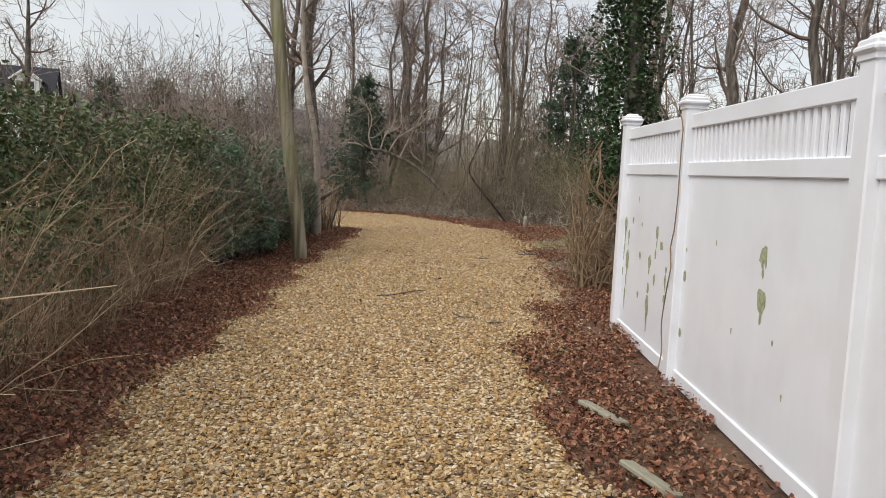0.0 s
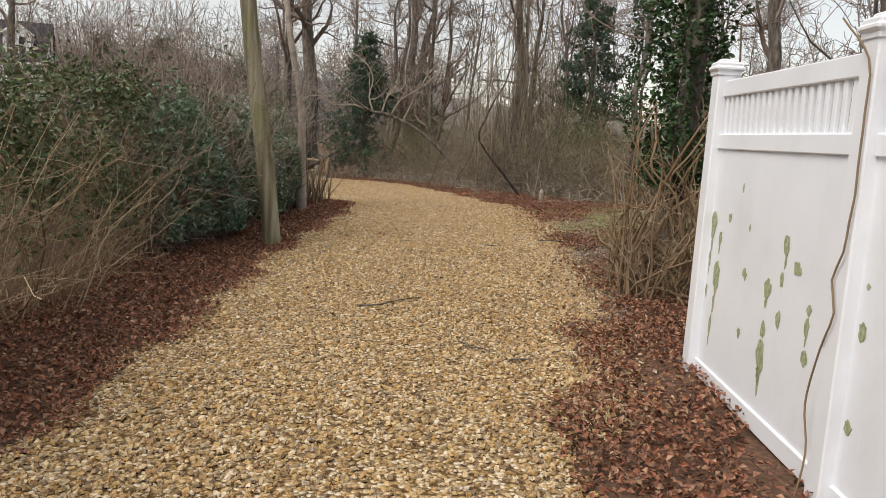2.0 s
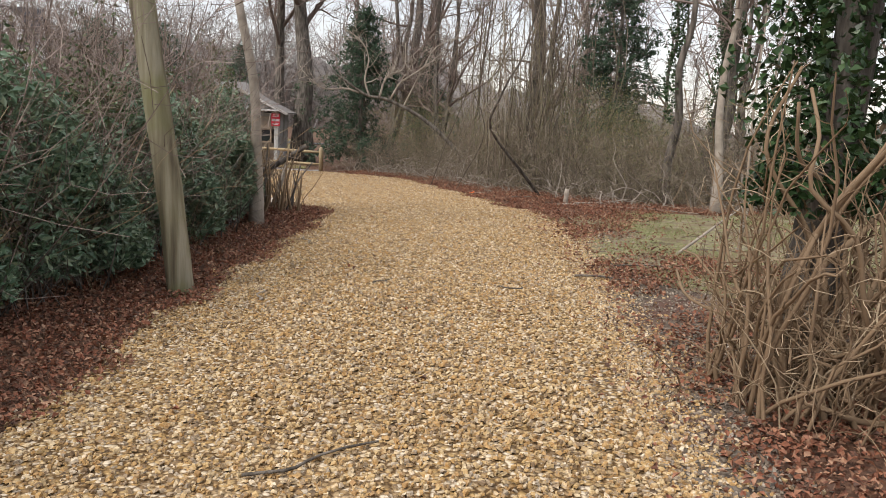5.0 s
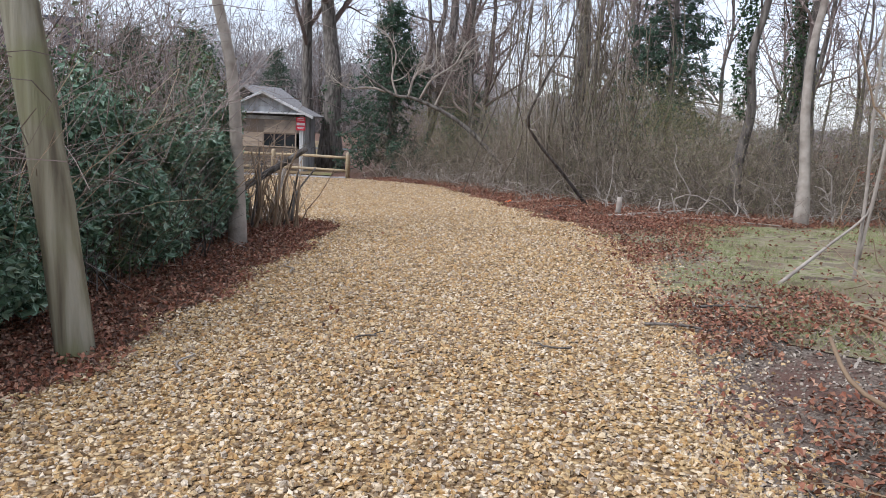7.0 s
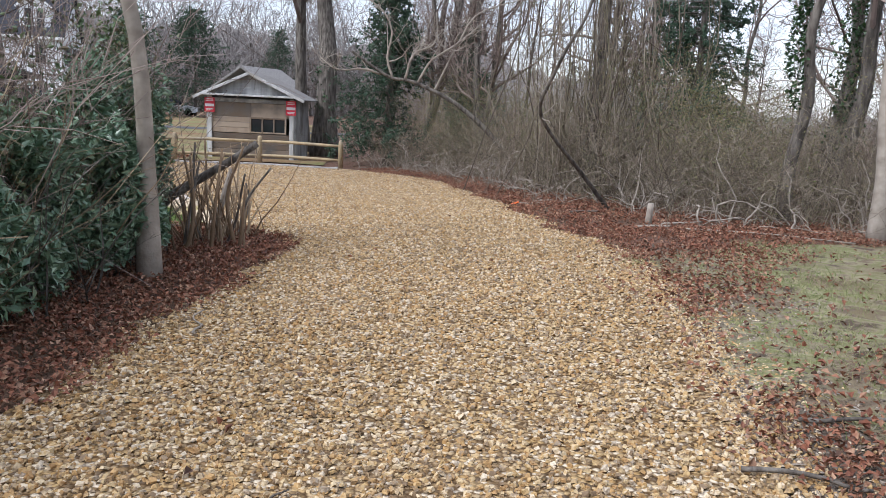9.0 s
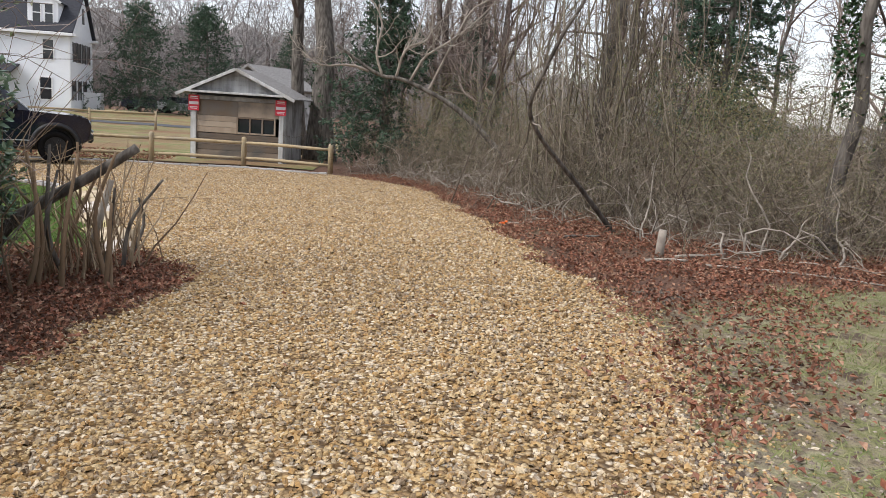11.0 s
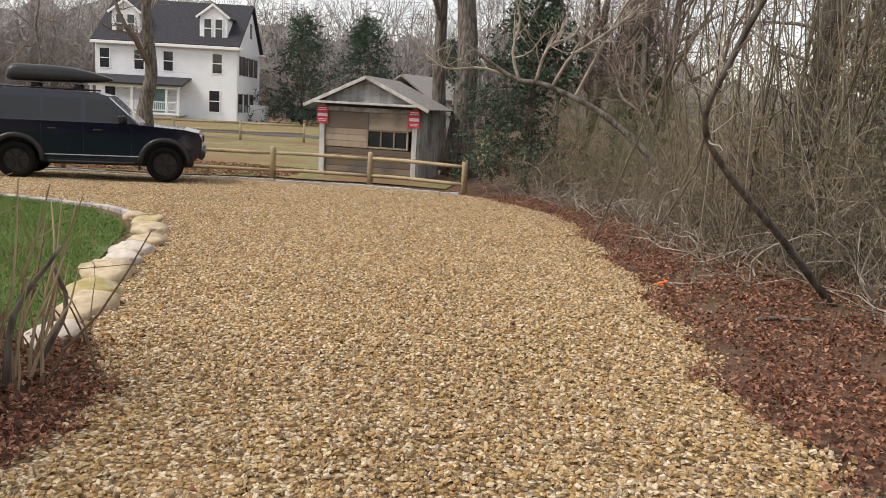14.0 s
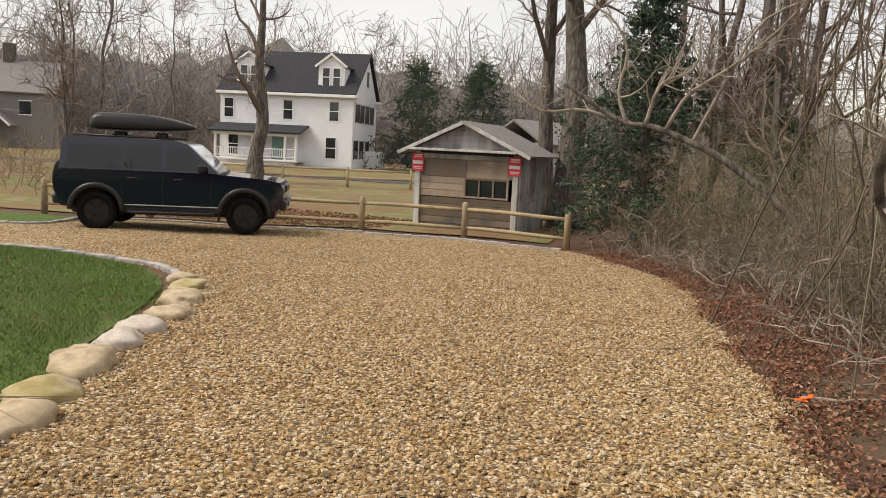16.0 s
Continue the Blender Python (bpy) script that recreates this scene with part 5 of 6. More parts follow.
for x in (-1.5, 1.5):
    for y in (-0.84, 0.84):
        wheel(x, y)
wheel(-2.42, 0.0, 0.98, Matrix.Rotation(math.pi / 2, 4, "Z"), "spare_wheel")

# roof box
RB = thing("roof_box", CAR.matrix_world @ Matrix.Translation((-0.68, -0.25, 1.90)), "black streamlined roof box on a car", "roof box")
K = 22
V, F = [], []
ns = 14
for i in range(K):
    u = i / (K - 1)
    x = -1.1 + 2.15 * u
    env = min(1, (u / 0.08) ** 0.5 if u < 0.08 else 1) * (1 - max(0, (u - 0.35) / 0.65) ** 2.2 * 0.88)
    w = 0.42 * min(1, (u / 0.06 + 0.3) if u < 0.05 else 1) * (1 - 0.45 * max(0, (u - 0.5) / 0.5) ** 2)
    for j in range(ns):
        a = 2 * math.pi * j / ns
        cy, cz = math.copysign(abs(math.cos(a)) ** 0.45, math.cos(a)), math.copysign(abs(math.sin(a)) ** 0.6, math.sin(a))
        V.append((x, w * cy, 0.27 + 0.02 * u + (0.26 * env * cz if cz > 0 else 0.11 * env ** 0.5 * cz)))
for i in range(K - 1):
    for j in range(ns):
        p, q, r2, s2 = i * ns + j, i * ns + (j + 1) % ns, (i + 1) * ns + (j + 1) % ns, (i + 1) * ns + j
        F += [(p, r2, q), (p, s2, r2)]
for j in range(1, ns - 1):
    F += [(0, j, j + 1), ((K - 1) * ns, (K - 1) * ns + j + 1, (K - 1) * ns + j)]
Geo().raw(V, F).done("shell", M_PLASTIC, RB, True)
for x in (-0.5, 0.35):
    Geo().tube([(x, -0.6, 0.085), (x, 1.0, 0.085)], 0.025, 6).done("cross_bar", M_PLASTIC, RB, True)
    for y in (-0.25, 0.25):
        Geo().box((0.14, 0.06, 0.12), (x, y, 0.09), None, 0.02).done("clamp", M_PLASTIC, RB)

# ---- white house ----
H = pose(-27.4, 72.0, -0.62, 0, 0, 14)
house = thing("house", H, "white clapboard two-storey house with dark roof", "house")
HL, HD, HE, HR = 10.7, 8.0, 5.75, 9.3


def hb(name, x0, x1, y0, y1, z0, z1, mat, parent=house, bevel=0.02, label=""):
    return Geo().box((x1 - x0, y1 - y0, z1 - z0), ((x0 + x1) / 2, (y0 + y1) / 2, (z0 + z1) / 2), None, bevel).done(name, mat, parent, label=label)


hb("wall", -HL, 0, 0, HD, 0, HE, M_WHITE)
g = Geo()
for i in range(36):
    z = 0.3 + i * 0.15
    Geo().box((HL + 0.02, 0.02, 0.13), (-HL / 2, -0.012, z), Matrix.Rotation(-0.12, 3, "X"), 0.003).done("clapboard", M_WHITE, house)
    Geo().box((0.02, HD, 0.13), (0.012, HD / 2, z), Matrix.Rotation(-0.12, 3, "Y"), 0.003).done("clapboard", M_WHITE, house)
bm = bmesh.new()
f = bm.faces.new([bm.verts.new(p) for p in ((0, 0, HE), (0, HD, HE), (0, HD / 2 + 0.6, HR - 0.15))])
r = bmesh.ops.extrude_face_region(bm, geom=[f])
for v in r["geom"]:
    if isinstance(v, bmesh.types.BMVert):
        v.co.x = -HL
Geo().bm(bm).done("gable_wall", M_WHITE, house)
for y0, y1 in ((-0.35, HD / 2 + 0.6), (HD + 0.35, HD / 2 + 0.6)):
    z0 = HE - 0.05
    L = math.hypot(y1 - y0, HR - z0)
    ang = math.atan2(HR - z0, y1 - y0)
    Geo().box((HL + 0.5, L, 0.14), (-HL / 2, (y0 + y1) / 2, (HR + z0) / 2 + 0.05), Matrix.Rotation(ang if y1 > y0 else ang, 3, "X"), 0.02).done("roof", M_DARKROOF, house)
hb("eave_trim", -HL - 0.25, 0.25, -0.42, -0.30, HE - 0.22, HE + 0.0, M_TRIM)
for y in (-0.3, HD - 0.6):
    hb("eave_return", 0.03, 0.45, y, y + 0.9, HE - 0.22, HE - 0.02, M_TRIM)
for x in (-HL, -0.12):
    hb("corner_board", x, x + 0.12, -0.045, -0.002, 0, HE - 0.22, M_TRIM)


def window(x, z, w=0.78, h=1.45, y=-0.03, parent=house):
    """A dark sash window with white frame and bars, on the front."""
    wn_ = hb("window", x - w / 2, x + w / 2, y - 0.02, y + 0.02, z, z + h, M_GLASS, parent, 0.004)
    for a in (x - w / 2 - 0.04, x + w / 2 - 0.04):
        hb("window_frame", a, a + 0.08, y - 0.05, y + 0.02, z - 0.05, z + h + 0.05, M_TRIM, wn_, 0.01)
    for b in (z - 0.06, z + h / 2 - 0.03, z + h - 0.02):
        hb("window_bar", x - w / 2, x + w / 2, y - 0.045, y + 0.02, b, b + 0.07, M_TRIM, wn_, 0.01)


for x in (-10.0, -7.4, -5.2, -1.5):
    window(x, 3.75)
for x in (-1.7, -9.6):
    window(x, 0.85, 0.85, 1.6)
for z, ys in ((3.75, (1.3, 2.9, 4.6, 6.3)), (0.9, (1.0, 2.9, 4.9))):
    for y in ys:
        sw = hb("side_window", 0.02, 0.045, y - 0.4, y + 0.4, z, z + 1.4, M_GLASS)
        for yy in (y - 0.68, y + 0.44):
            hb("shutter", 0.02, 0.06, yy, yy + 0.24, z - 0.05, z + 1.45, M_PLASTIC, sw, 0.01)
hb("attic_window", 0.02, 0.05, HD / 2 + 0.2, HD / 2 + 0.9, HE + 1.0, HE + 2.2, M_GLASS)
for x in (-1.95, -8.6):
    dm = hb("dormer", x - 1.05, x + 1.05, 0.55, 4.0, HE + 0.35, HE + 2.25, M_WHITE)
    bm = bmesh.new()
    f = bm.faces.new([bm.verts.new(p) for p in ((x - 1.05, 0.55, HE + 2.25), (x + 1.05, 0.55, HE + 2.25), (x, 0.55, HE + 3.05))])
    r = bmesh.ops.extrude_face_region(bm, geom=[f])
    for v in r["geom"]:
        if isinstance(v, bmesh.types.BMVert):
            v.co.y = 4.6
    Geo().bm(bm).done("dormer_gable", M_WHITE, dm)
    for sgn in (-1, 1):
        ang = math.atan2(0.8, 1.05)
        Geo().box((1.62, 4.3, 0.09), (x + sgn * 0.63, 2.55, HE + 2.64), Matrix.Rotation(sgn * ang, 3, "Y"), 0.01).done("dormer_roof", M_DARKROOF, dm)
        Geo().box((1.64, 0.08, 0.16), (x + sgn * 0.63, 0.36, HE + 2.62), Matrix.Rotation(sgn * ang, 3, "Y"), 0.01).done("dormer_trim", M_TRIM, dm)
    for sx in (-0.42, 0.42):
        window(x + sx, HE + 0.65, 0.6, 1.4, 0.53)
porch = hb("porch_floor", -HL + 0.2, -3.8, -2.0, -0.05, 0.45, 0.6, M_TRIM)
Geo().box((HL - 3.8 + 0.5, 2.45, 0.12), ((-HL - 3.6) / 2, -1.1, 2.95), Matrix.Rotation(0.26, 3, "X"), 0.02).done("porch_roof", M_DARKROOF, house)
hb("porch_beam", -HL + 0.2, -3.8, -1.95, -1.8, 2.35, 2.58, M_TRIM)
for x in (-10.3, -7.3, -4.75, -3.9):
    hb("porch_column", x - 0.09, x + 0.09, -1.95, -1.77, 0.6, 2.35, M_TRIM, porch)
for z in (0.75, 1.35):
    hb("porch_rail", -HL + 0.3, -3.9, -1.9, -1.82, z, z + 0.08, M_TRIM, porch)
for i in range(44):
    x = -HL + 0.45 + i * 0.145
    hb("baluster", x, x + 0.04, -1.88, -1.84, 0.83, 1.35, M_TRIM, porch, 0.004)
g = Geo()
for i in range(46):
    for sgn in (-1, 1):
        g.box((0.72, 0.015, 0.035), (-HL + 0.4 + i * 0.14, -1.93 + 0.01 * sgn, 0.22), Matrix.Rotation(sgn * 0.8, 3, "Y"), 0.002)
g.done("lattice", M_TRIM, porch)
hb("door", -6.45, -5.45, -0.06, -0.02, 0.6, 2.5, M_TEAL, label="teal front door")
hb("bulkhead", 0.05, 1.3, 4.2, 5.8, 0, 1.5, M_TRIM, label="white side steps with railing")

# grey house farther off
h2 = thing("shingled_house", pose(-72, 76, -0.6, 0, 0, 35), "grey shingled house far behind brush", "house")
Geo().box((15, 9, 5.6), (0, 0, 2.8), None, 0.03).done("wall", M_SHINGLE, h2)
for sgn in (-1, 1):
    Geo().box((15.8, 6.0, 0.2), (0, sgn * 2.4, 7.1), Matrix.Rotation(-sgn * 0.6, 3, "X"), 0.03).done("roof", M_SHINGLE, h2)
Geo().box((1.0, 1.0, 3.0), (2.5, 0, 9.0), None, 0.05).done("chimney", M_BARK, h2)
for x in (-5, -1.5, 2, 5):
    w2 = Geo().box((1.0, 0.1, 1.3), (x, -4.55, 4.0), None, 0.02).done("window", M_GLASS, h2)
    for z in (3.32, 4.68):
        Geo().box((1.2, 0.14, 0.1), (x, -4.56, z), None, 0.01).done("window_frame", M_TRIM, w2)
for x in (-2.5, 2.5):
    for sgn in (-1, 1):
        Geo().box((2.4, 3.2, 0.14), (x + sgn * 0.9, -5.4, 3.0), Matrix.Rotation(sgn * 0.75, 3, "Y"), 0.02).done("porch_gable", M_SHINGLE, h2)
        Geo().box((2.4, 0.12, 0.2), (x + sgn * 0.9, -7.05, 3.0), Matrix.Rotation(sgn * 0.75, 3, "Y"), 0.02).done("gable_trim", M_TRIM, h2)
# pale building behind the shed
h3 = thing("outbuilding", pose(-10.6, 64, -0.9, 0, 0, 70), "pale grey roofed building behind the shed", "building")
Geo().box((4.4, 4, 2.9), (0, 0, 1.45), None, 0.03).done("wall", M_GREYWOOD, h3)
for sgn in (-1, 1):
    Geo().box((4.8, 2.7, 0.16), (0, sgn * 1.1, 3.5), Matrix.Rotation(-sgn * 0.55, 3, "X"), 0.03).done("roof", M_SHINGLE, h3)

# parked cars far off
for x, y, mat, lb, a in ((-23.0, 84, M_SILVER, "silver car parked far down the lane", 10), (-27.0, 86, M_PAINT, "dark car parked far down the lane", 5)):
    pc = thing("parked_car", pose(x, y, -0.55, 0, 0, a), lb, "car", "cars parked far off")
    Geo().bm(extrude([(-2.2, 0.35), (-1.9, 0.3), (1.9, 0.3), (2.25, 0.4), (2.25, 0.75), (1.2, 0.95), (-2.2, 1.0)], -0.9, 0.9, 0.05, 0.5, 1, 0.05)).done("body", mat, pc)
    Geo().bm(extrude([(-2.1, 0.98), (1.1, 0.94), (0.4, 1.45), (-1.7, 1.5)], -0.82, 0.82, 0.18, 0.95, 1.5, 0.05)).done("cabin", M_CARGLASS, pc)
    for wx in (-1.4, 1.4):
        for wy in (-0.82, 0.82):
            Geo().tube([(wx, wy - 0.1, 0.33), (wx, wy + 0.1, 0.33)], 0.33, 16).done("wheel", M_RUBBER, pc)

# ---- distant woods ----
proto = []
for k in range(5):
    proto.append(bare_tree("woodland_tree", -40 + 9 * k, 112, 12 + 1.0 * k, 0.10 + 0.014 * k, (0.01 * (k - 2), 0), "bare grey woodland tree far off", 15, 8, 3, forks=1 + k % 2, first=0.15, least=0.013, group="distant woods", extra=False))
FAR = []
while len(FAR) < 34:
    ang, rr = rng.uniform(-62, 50), rng.uniform(46, 125)
    x, y = 1 + rr * math.sin(radians(ang)), 14 + rr * math.cos(radians(ang)) * 0.95
    dx, dy = x + 30, y - 76
    if dx * dx + dy * dy < 190 or (-44 < x < -3 and y < 80) or (x < -25 and y < 60):
        continue
    FAR.append((x, y))
for k, (x, y) in enumerate(FAR):
    s = rng.uniform(0.75, 1.25)
    copy_thing(proto[k % 5], pose(x, y, float(height(x, y)) - 0.05, 0, 0, rng.uniform(0, 360)) @ Matrix.Scale(s, 4))
# left-hand trees behind the hedge and right-hand woods behind the fence
# the five with negative y are unseen, added to darken the car's reflections
for x, y, s in ((-9, 17, 0.6), (-13, 24, 0.7), (-19, 38, 0.8), (-26, 36, 0.8), (-33, 50, 0.9), (-15, 9, 0.6), (15, 26, 0.8), (13, 33, 0.8), (18, 18, 0.8), (16, 12, 0.7), (20, 32, 0.9), (9, 40, 0.9), (5, 46, 0.9), (14, 44, 0.9), (-1, 50, 0.9), (-6, -14, 0.8), (3, -18, 0.9), (9, -10, 0.8), (14, -2, 0.8), (-14, -6, 0.8), (-24, 24, 0.6), (8, 36, 0.7)):
    if (x, y) in ((-13, 24), (-9, 17)):
        continue
    copy_thing(proto[rng.integers(0, 5)], pose(x, y, float(height(x, y)) - 0.05, 0, 0, rng.uniform(0, 360)) @ Matrix.Scale(s, 4))
cedar(-42, 82, 9, 3.2, "dark pine standing beyond the field", 0.5, 500)
cedar(-24.6, 78, 9, 5.0, "broad dark pine beside a white house", 0.5, 700)
cedar(-21.0, 84, 9.5, 5.5, "broad dark pine at the field's edge", 0.5, 700)
cedar(-13.5, 84, 8, 3.2, "broad dark pine behind the shed", 0.5, 500)

# far brush: low grey-brown growth closing the view between the trunks
fb = thing("far_brush", pose(0, 0, 0), "grey-brown tangle of distant winter brush", "brush", kind="stuff")
n = 5200
ang = np.radians(rng.uniform(-65, 60, n))
rr = rng.uniform(40, 120, n)
C = np.stack([1 + rr * np.sin(ang), 14 + rr * np.cos(ang), 0 * rr], 1)
ok = ~((C[:, 0] < -3) & (C[:, 0] > -46) & (C[:, 1] < 84)) & ~((C[:, 0] <= -46) & (C[:, 1] < 62))
ok |= (C[:, 0] < -38) & (C[:, 1] > 60)
C = C[ok]
C[:, 2] = height(C[:, 0], C[:, 1])
P, R, g = thicket("f", C[:1300], 5.0, "", M_TWIG, 0.6, 0.022, 3, 3, 8, least=0.012)
ang = np.radians(rng.uniform(-66, 4, 1900))
rr = rng.uniform(100, 128, 1900)
C = np.stack([rr * np.sin(ang), 10 + rr * np.cos(ang), 0 * rr - 0.6], 1)
P2, R2, g2 = thicket("f", C, 18.5, "", M_HAZETWIG, 0.3, 0.07, 4, 3, 14, least=0.03)
g2.done("tall_stems", M_HAZETWIG, fb)
# wooded ridge that closes the distance; its unseen rear half is added for dark car reflections
aa = np.radians(np.linspace(-180, 180, 420))
hh = np.interp(np.degrees(aa), [-180, -70, -5, 6, 14, 60, 180], [12, 15.5, 14.0, 8.5, 6.0, 6.0, 12]) + 2.2 * np.sin(aa * 9) + 1.2 * np.sin(aa * 23 + 1) + rng.uniform(-1.2, 1.2, len(aa))
rows_ = []
for fr, rad in ((0, 128), (0.35, 131), (0.7, 136), (1.0, 144), (0.9, 160)):
    rows_.append(np.stack([rad * np.sin(aa), 8 + rad * np.cos(aa), -1.0 + fr * hh + (rng.uniform(-0.5, 0.5, len(aa)) if fr else 0)], 1))
V = np.concatenate(rows_)
k = len(aa)
q = np.arange(k - 1)
F = np.concatenate([np.concatenate([np.stack([r * k + q, r * k + q + 1, (r + 1) * k + q + 1], 1), np.stack([r * k + q, (r + 1) * k + q + 1, (r + 1) * k + q], 1)]) for r in range(4)])
Geo().raw(V, F).done("backdrop", M_RIDGE, None, True, "grey-brown wooded ridge on the horizon", "ridge", kind="structure")
g.done("stems", M_TWIG, fb)
rb = thing("russet_brush", pose(0, 0, 0), "russet brush bank beyond the rail fence", "brush", kind="stuff")
RUS = np.array([(-60, 34), (-16, 33), (-15, 37), (-26, 46), (-60, 58)])
P, R, g = thicket("f", scatter(RUS, 1.1), 2.2, "", M_CANE, 0.6, 0.012, 4, 3, 8, least=0.006)
g.done("stems", M_CANE, rb)
mb = thing("wood_edge_brush", pose(0, 0, 0), "bare undergrowth at the woodland edge", "brush", kind="stuff")
MID = np.array([(9, 11), (17, 10), (22, 30), (12, 42), (0, 44), (-1.5, 38), (5, 36.5), (10, 31), (11.5, 24), (9.5, 21)])
P, R, g = thicket("f", scatter(MID, 3.6), 1.9, "", M_BRUSH, 0.6, 0.009, 4, 3, 8, least=0.004)
g.done("stems", M_BRUSH, mb)

# ---- boulders along the lawn ----


def boulder(x, y, sx, sy, sz, mat, label, turn=0):
    bm = bmesh.new()
    bmesh.ops.create_icosphere(bm, subdivisions=3, radius=1)
    off = Vector((x * 3.1, y * 2.7, 5))
    for v in bm.verts:
        c = v.co.copy()
        k = 1 + 0.45 * noise.noise(c * 0.9 + off) + 0.2 * noise.noise(c * 2.2 + off) + 0.07 * noise.noise(c * 6 + off)
        v.co = Vector((math.copysign(abs(c.x) ** 0.9, c.x) * sx, math.copysign(abs(c.y) ** 0.9, c.y) * sy * 1.1, math.copysign(abs(c.z) ** 0.6, c.z) * sz * 0.9)) * k
    Geo().bm(bm).done("boulder", mat, None, True, label, "rock", "boulders edging the lawn").matrix_world = pose(x, y, float(height(x, y)) + sz * 0.1, 0, 0, turn + 62)


for row in ((-1.22, 19.12, 0.26, 0.17, 0.10, M_PALEROCK, "flat pale boulder at the bend", 40), (-1.62, 19.95, 0.34, 0.22, 0.11, M_ROCK, "broad flat tan boulder edging the lawn", 40), (-1.95, 20.5, 0.30, 0.24, 0.13, M_MOSSROCK, "boulder crusted with yellow-green moss", 55), (-2.25, 21.1, 0.34, 0.24, 0.15, M_ROCK, "sandy rounded boulder edging the lawn", 55),
            (-2.6, 21.8, 0.36, 0.22, 0.13, M_PALEROCK, "pinkish pale boulder edging the lawn", 60), (-2.85, 22.35, 0.30, 0.22, 0.14, M_PALEROCK, "pale grey boulder edging the lawn", 60), (-3.05, 22.95, 0.30, 0.22, 0.13, M_ROCK, "sandy boulder edging the lawn", 50), (-3.45, 23.6, 0.36, 0.22, 0.12, M_ROCK, "sandy boulder edging the lawn", 55), (-3.95, 24.3, 0.32, 0.2, 0.11, M_MOSSROCK, "yellowish boulder edging the lawn", 50), (-4.5, 24.85, 0.2, 0.14, 0.09, M_ROCK, "small tan boulder edging the lawn", 30)):
    boulder(*row[:2], row[2] * 0.9, row[3] * 0.85, row[4] * 0.85, *row[5:])

# ---- granite block edging ----
edge_path = smooth_line([(-4.7, 25.05), (-5.5, 25.55), (-6.4, 25.75), (-8.0, 25.8), (-10, 25.2), (-14, 23.5)], 0.22)
kerb = thing("block_edging", pose(0, 0, 0), "grey granite block edging between lawn and gravel", "kerb", kind="structure")
far_path = smooth_line([(-14, 27.1), (-11.3, 28.5), (-11.8, 30.55), (-8.9, 31.95), (-6.4, 33.0), (-4.0, 33.5), (-1.6, 33.25)], 0.22)
blk = Geo().box((0.205, 0.10, 0.13), (0, 0, 0), None, 0.012).done("block", M_BLOCK, kerb)
mesh_blk = blk.data
bpy.data.objects.remove(blk)
for path in (edge_path, far_path):
    for p, q in zip(path[:-1], path[1:]):
        m = (p + q) / 2
        ob = new("block", mesh_blk)
        ob.parent = kerb
        ob.matrix_world = pose(m[0], m[1], float(height(*m)) - 0.015 + rng.uniform(-0.008, 0.008), 0, rng.uniform(-3, 3), math.degrees(math.atan2(q[1] - p[1], q[0] - p[0])) + rng.uniform(-3, 3)) @ Matrix.Scale(float(np.linalg.norm(q - p) / 0.215), 4, (1, 0, 0))

# ---- loose ground cover ----
LITTER_L = np.concatenate([smooth_line(LEFT_EDGE[1:12], 0.5) + [0.06, 0], [(-2.2, 19.0), (-2.2, 12), (-2.7, 8), (-2.8, 0)]])
NEAR_FENCE = np.concatenate([smooth_line([(1.06, 0), (1.11, 3.5), (1.26, 5.7), (1.7, 7.4)], 0.5) - [0.06, 0], [(1.98, 8.6), (2.5, 9.2), (3.6, 9.6), (3.4, 8), (2.3, 7), (2.0, 4.5), (1.6, 0.5)]])
BY_SHRUB = [(2.25, 9.6), (2.45, 10.7), (2.85, 11.3), (3.8, 11.8), (6.0, 12.2), (6.0, 9.5), (3.2, 8.9)]
LEAF_PATCH = [(2.65, 12.3), (2.7, 13.1), (2.9, 13.65), (3.4, 14.05), (4.0, 13.95), (5.4, 13.6), (5.6, 12.9), (3.5, 12.6), (3.0, 12.15)]
LEAF_FINGER = [(3.0, 15.1), (3.05, 16.5), (4.1, 18.1), (5.2, 18.0), (3.9, 16.2), (3.7, 15.3)]
WOOD_EDGE = np.concatenate([smooth_line(RIGHT_EDGE[:7], 0.5)[::-1] - [0.06, 0], [(0.2, 33.4), (1.9, 31), (3.6, 26), (4.9, 21.8), (8.5, 20.8), (8.0, 19.6), (5.5, 18.6), (4.1, 17.9), (3.4, 17.3)]])
C = np.concatenate([scatter(LITTER_L, 1500), scatter(NEAR_FENCE, 1500), scatter(BY_SHRUB, 800), scatter(LEAF_PATCH, 950), scatter(LEAF_FINGER, 700), scatter(WOOD_EDGE, 1150), scatter(VERGE, 150)])
gap = np.sin(2.9 * C[:, 0] + 1.7 * C[:, 1]) * np.sin(2.1 * C[:, 1] - 3.3 * C[:, 0]) + rng.normal(size=len(C)) * 0.35
C = C[(C[:, 0] < 1.9) | (gap > -0.62)]
C[:, 2] += rng.uniform(0.0, 0.055, len(C)) + 0.01
Geo().leaves(C, 0.040, 0.5, 1.5, 0.35).done("leaf_litter", M_LEAF, None, label="red-brown dead leaves along the driveway", category="leaves", kind="stuff")
rim = np.repeat(PATCH, 12, 0) + rng.normal(size=(len(PATCH) * 12, 2)) * 0.3
rim = rim[rim[:, 0] < 9]
C = np.concatenate([np.column_stack([rim, height(rim[:, 0], rim[:, 1])]), scatter(PATCH, 28), scatter(LAWN, 5.0), scatter(GRAVEL, 0.8)])
C[:, 2] += rng.uniform(0.02, 0.05, len(C))
Geo().leaves(C, 0.045, 0.7, 1.5, 0.5).done("scattered_leaves", M_LEAF, None, label="stray dead leaves on gravel and grass", category="leaves", kind="stuff")
C = scatter(np.array([(-13, 31.6), (-6.4, 34), (-6.6, 37), (-16, 37)]), 160)
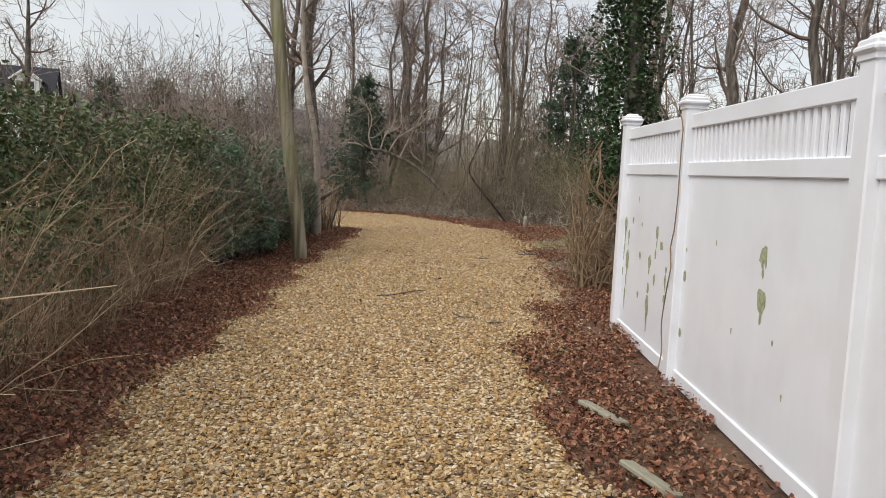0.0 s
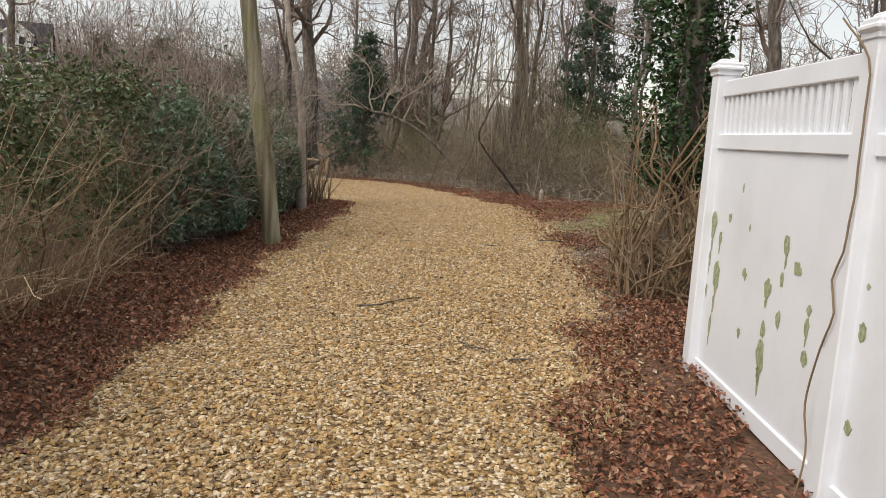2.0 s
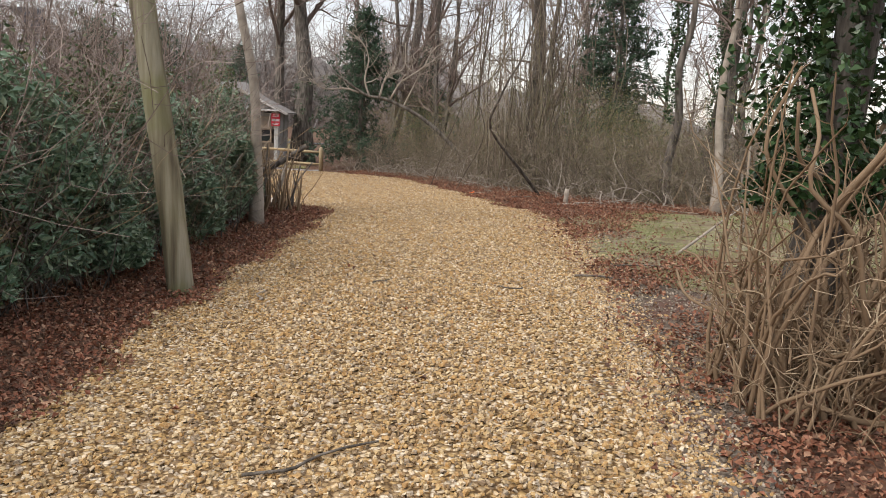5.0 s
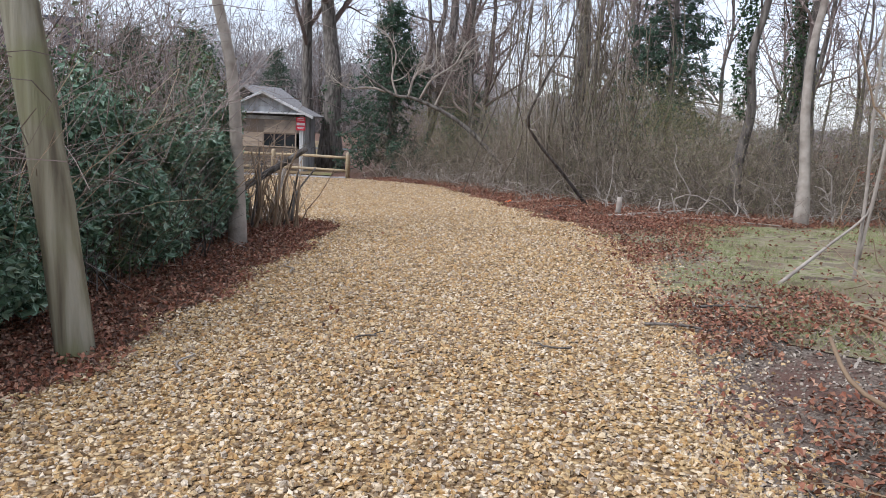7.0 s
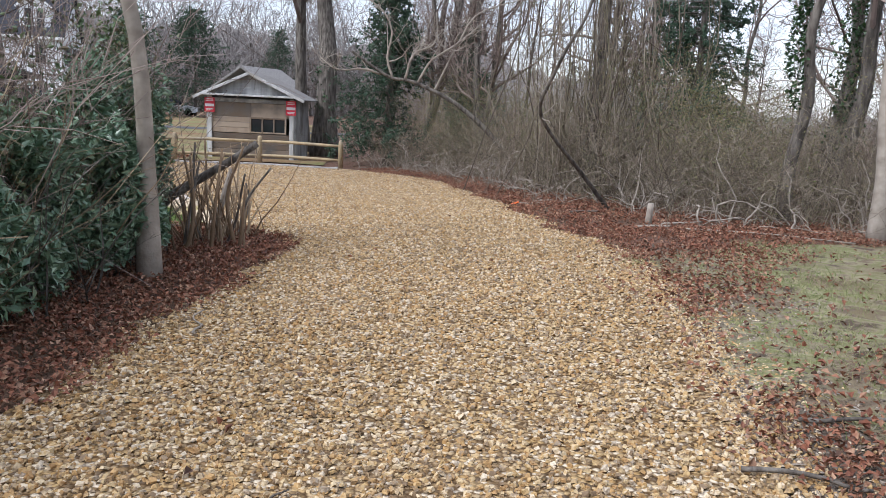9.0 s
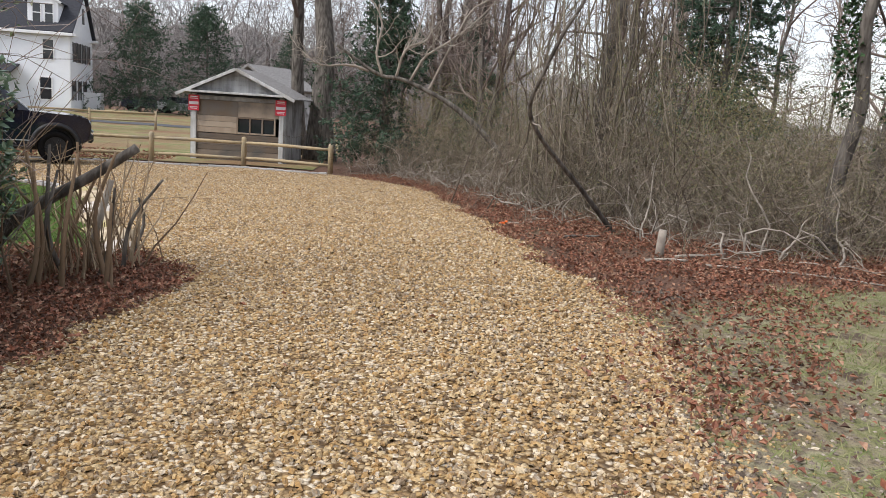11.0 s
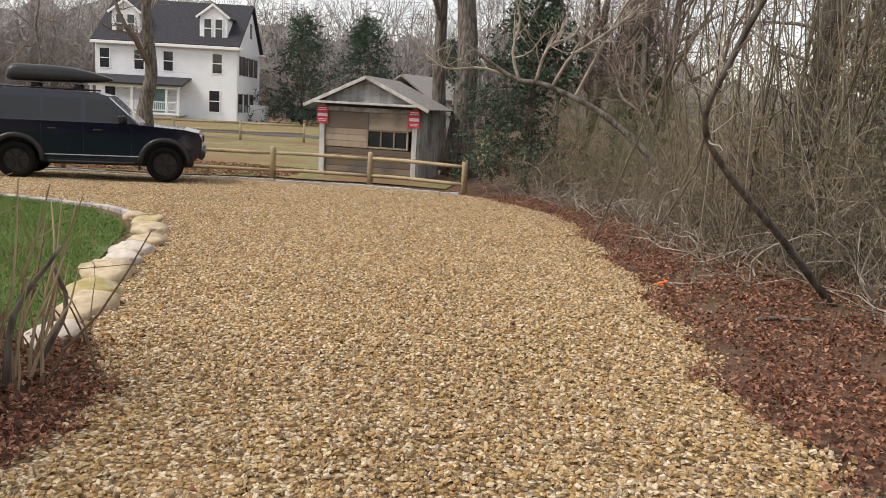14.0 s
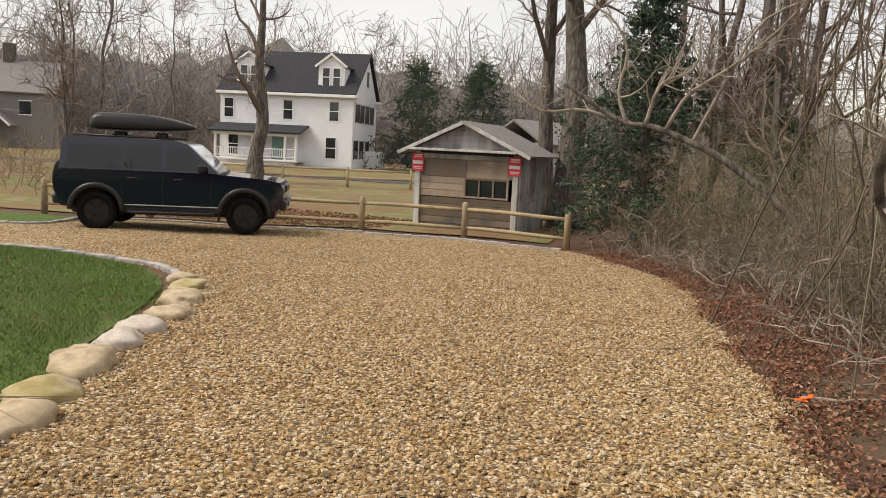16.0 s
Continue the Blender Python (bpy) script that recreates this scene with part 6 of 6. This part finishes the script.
C[:, 2] += rng.uniform(0.02, 0.05, len(C))
Geo().leaves(C, 0.07, 0.6, 1.5, 0.5).done("field_leaves", M_LEAF, None, label="brown dead leaves behind the rail fence", category="leaves", kind="stuff")
C = scatter(LAWN, 2600)
C = C[(C[:, 0] > -9.5) & (C[:, 1] > 17.5)]
Geo().blades(C + [0, 0, 0.012], 0.04, 0.004, 0.7).done("lawn_grass", M_BLADE, None, label="short mown green grass", category="grass", kind="stuff")
C = scatter(PATCH, 1100)
C = C[np.sin(2.3 * C[:, 0] + C[:, 1]) * np.sin(1.9 * C[:, 1] - C[:, 0]) + rng.normal(size=len(C)) * 0.3 > 0.15]
Geo().blades(C + [0, 0, 0.01], 0.05, 0.003, 0.9).done("dry_grass", M_DRY, None, label="thin dry yellow-green grass", category="grass", kind="stuff")

# pebbles of the driveway
C = scatter(GRAVEL, 1500)
keep = (C[:, 1] > 1.2) & (C[:, 1] < 32.5) & (C[:, 0] > -8) & (rng.uniform(size=len(C)) < np.interp(C[:, 1], [17, 24, 30], [1.0, 0.55, 0.18]))
C = C[keep]
C[:, 2] += rng.uniform(0.006, 0.026, len(C))
Geo().raw(*stones(C, 0.0285)).done("gravel", M_STONE, None, False, "loose tan and golden pebbles of a driveway", "gravel", kind="stuff")
# strays that thin out over the dark verge
strip = smooth_line([(1.35, 6.0), (1.85, 8.2), (2.15, 9.8), (2.45, 11.8), (2.85, 14.2), (3.05, 16.4), (3.1, 18.0)], 0.02)
C = np.repeat(strip, 26, 0) + np.stack([np.abs(rng.normal(size=len(strip) * 26)) * 0.24 - 0.12, rng.normal(size=len(strip) * 26) * 0.1], 1)
C = np.column_stack([C, height(C[:, 0], C[:, 1]) + 0.008])
Geo().raw(*stones(C, 0.025)).done("stray_gravel", M_STONE, None, False, "tan pebbles strewn over the dark verge", "gravel", kind="stuff")
C = scatter(VERGE, 700)
C[:, 2] += rng.uniform(0.002, 0.012, len(C))
Geo().raw(*stones(C, 0.021)).done("grey_gravel", M_GREYSTONE, None, False, "dark grey pebbles at the driveway's edge", "gravel", kind="stuff")
C = scatter(VERGE, 14)
C[:, 2] += 0.01
Geo().leaves(C, 0.12, 0.75, 7.0, 0.1).done("bark_scraps", M_PALE, None, label="pale bark scraps and straw on dark soil", category="debris", kind="stuff")
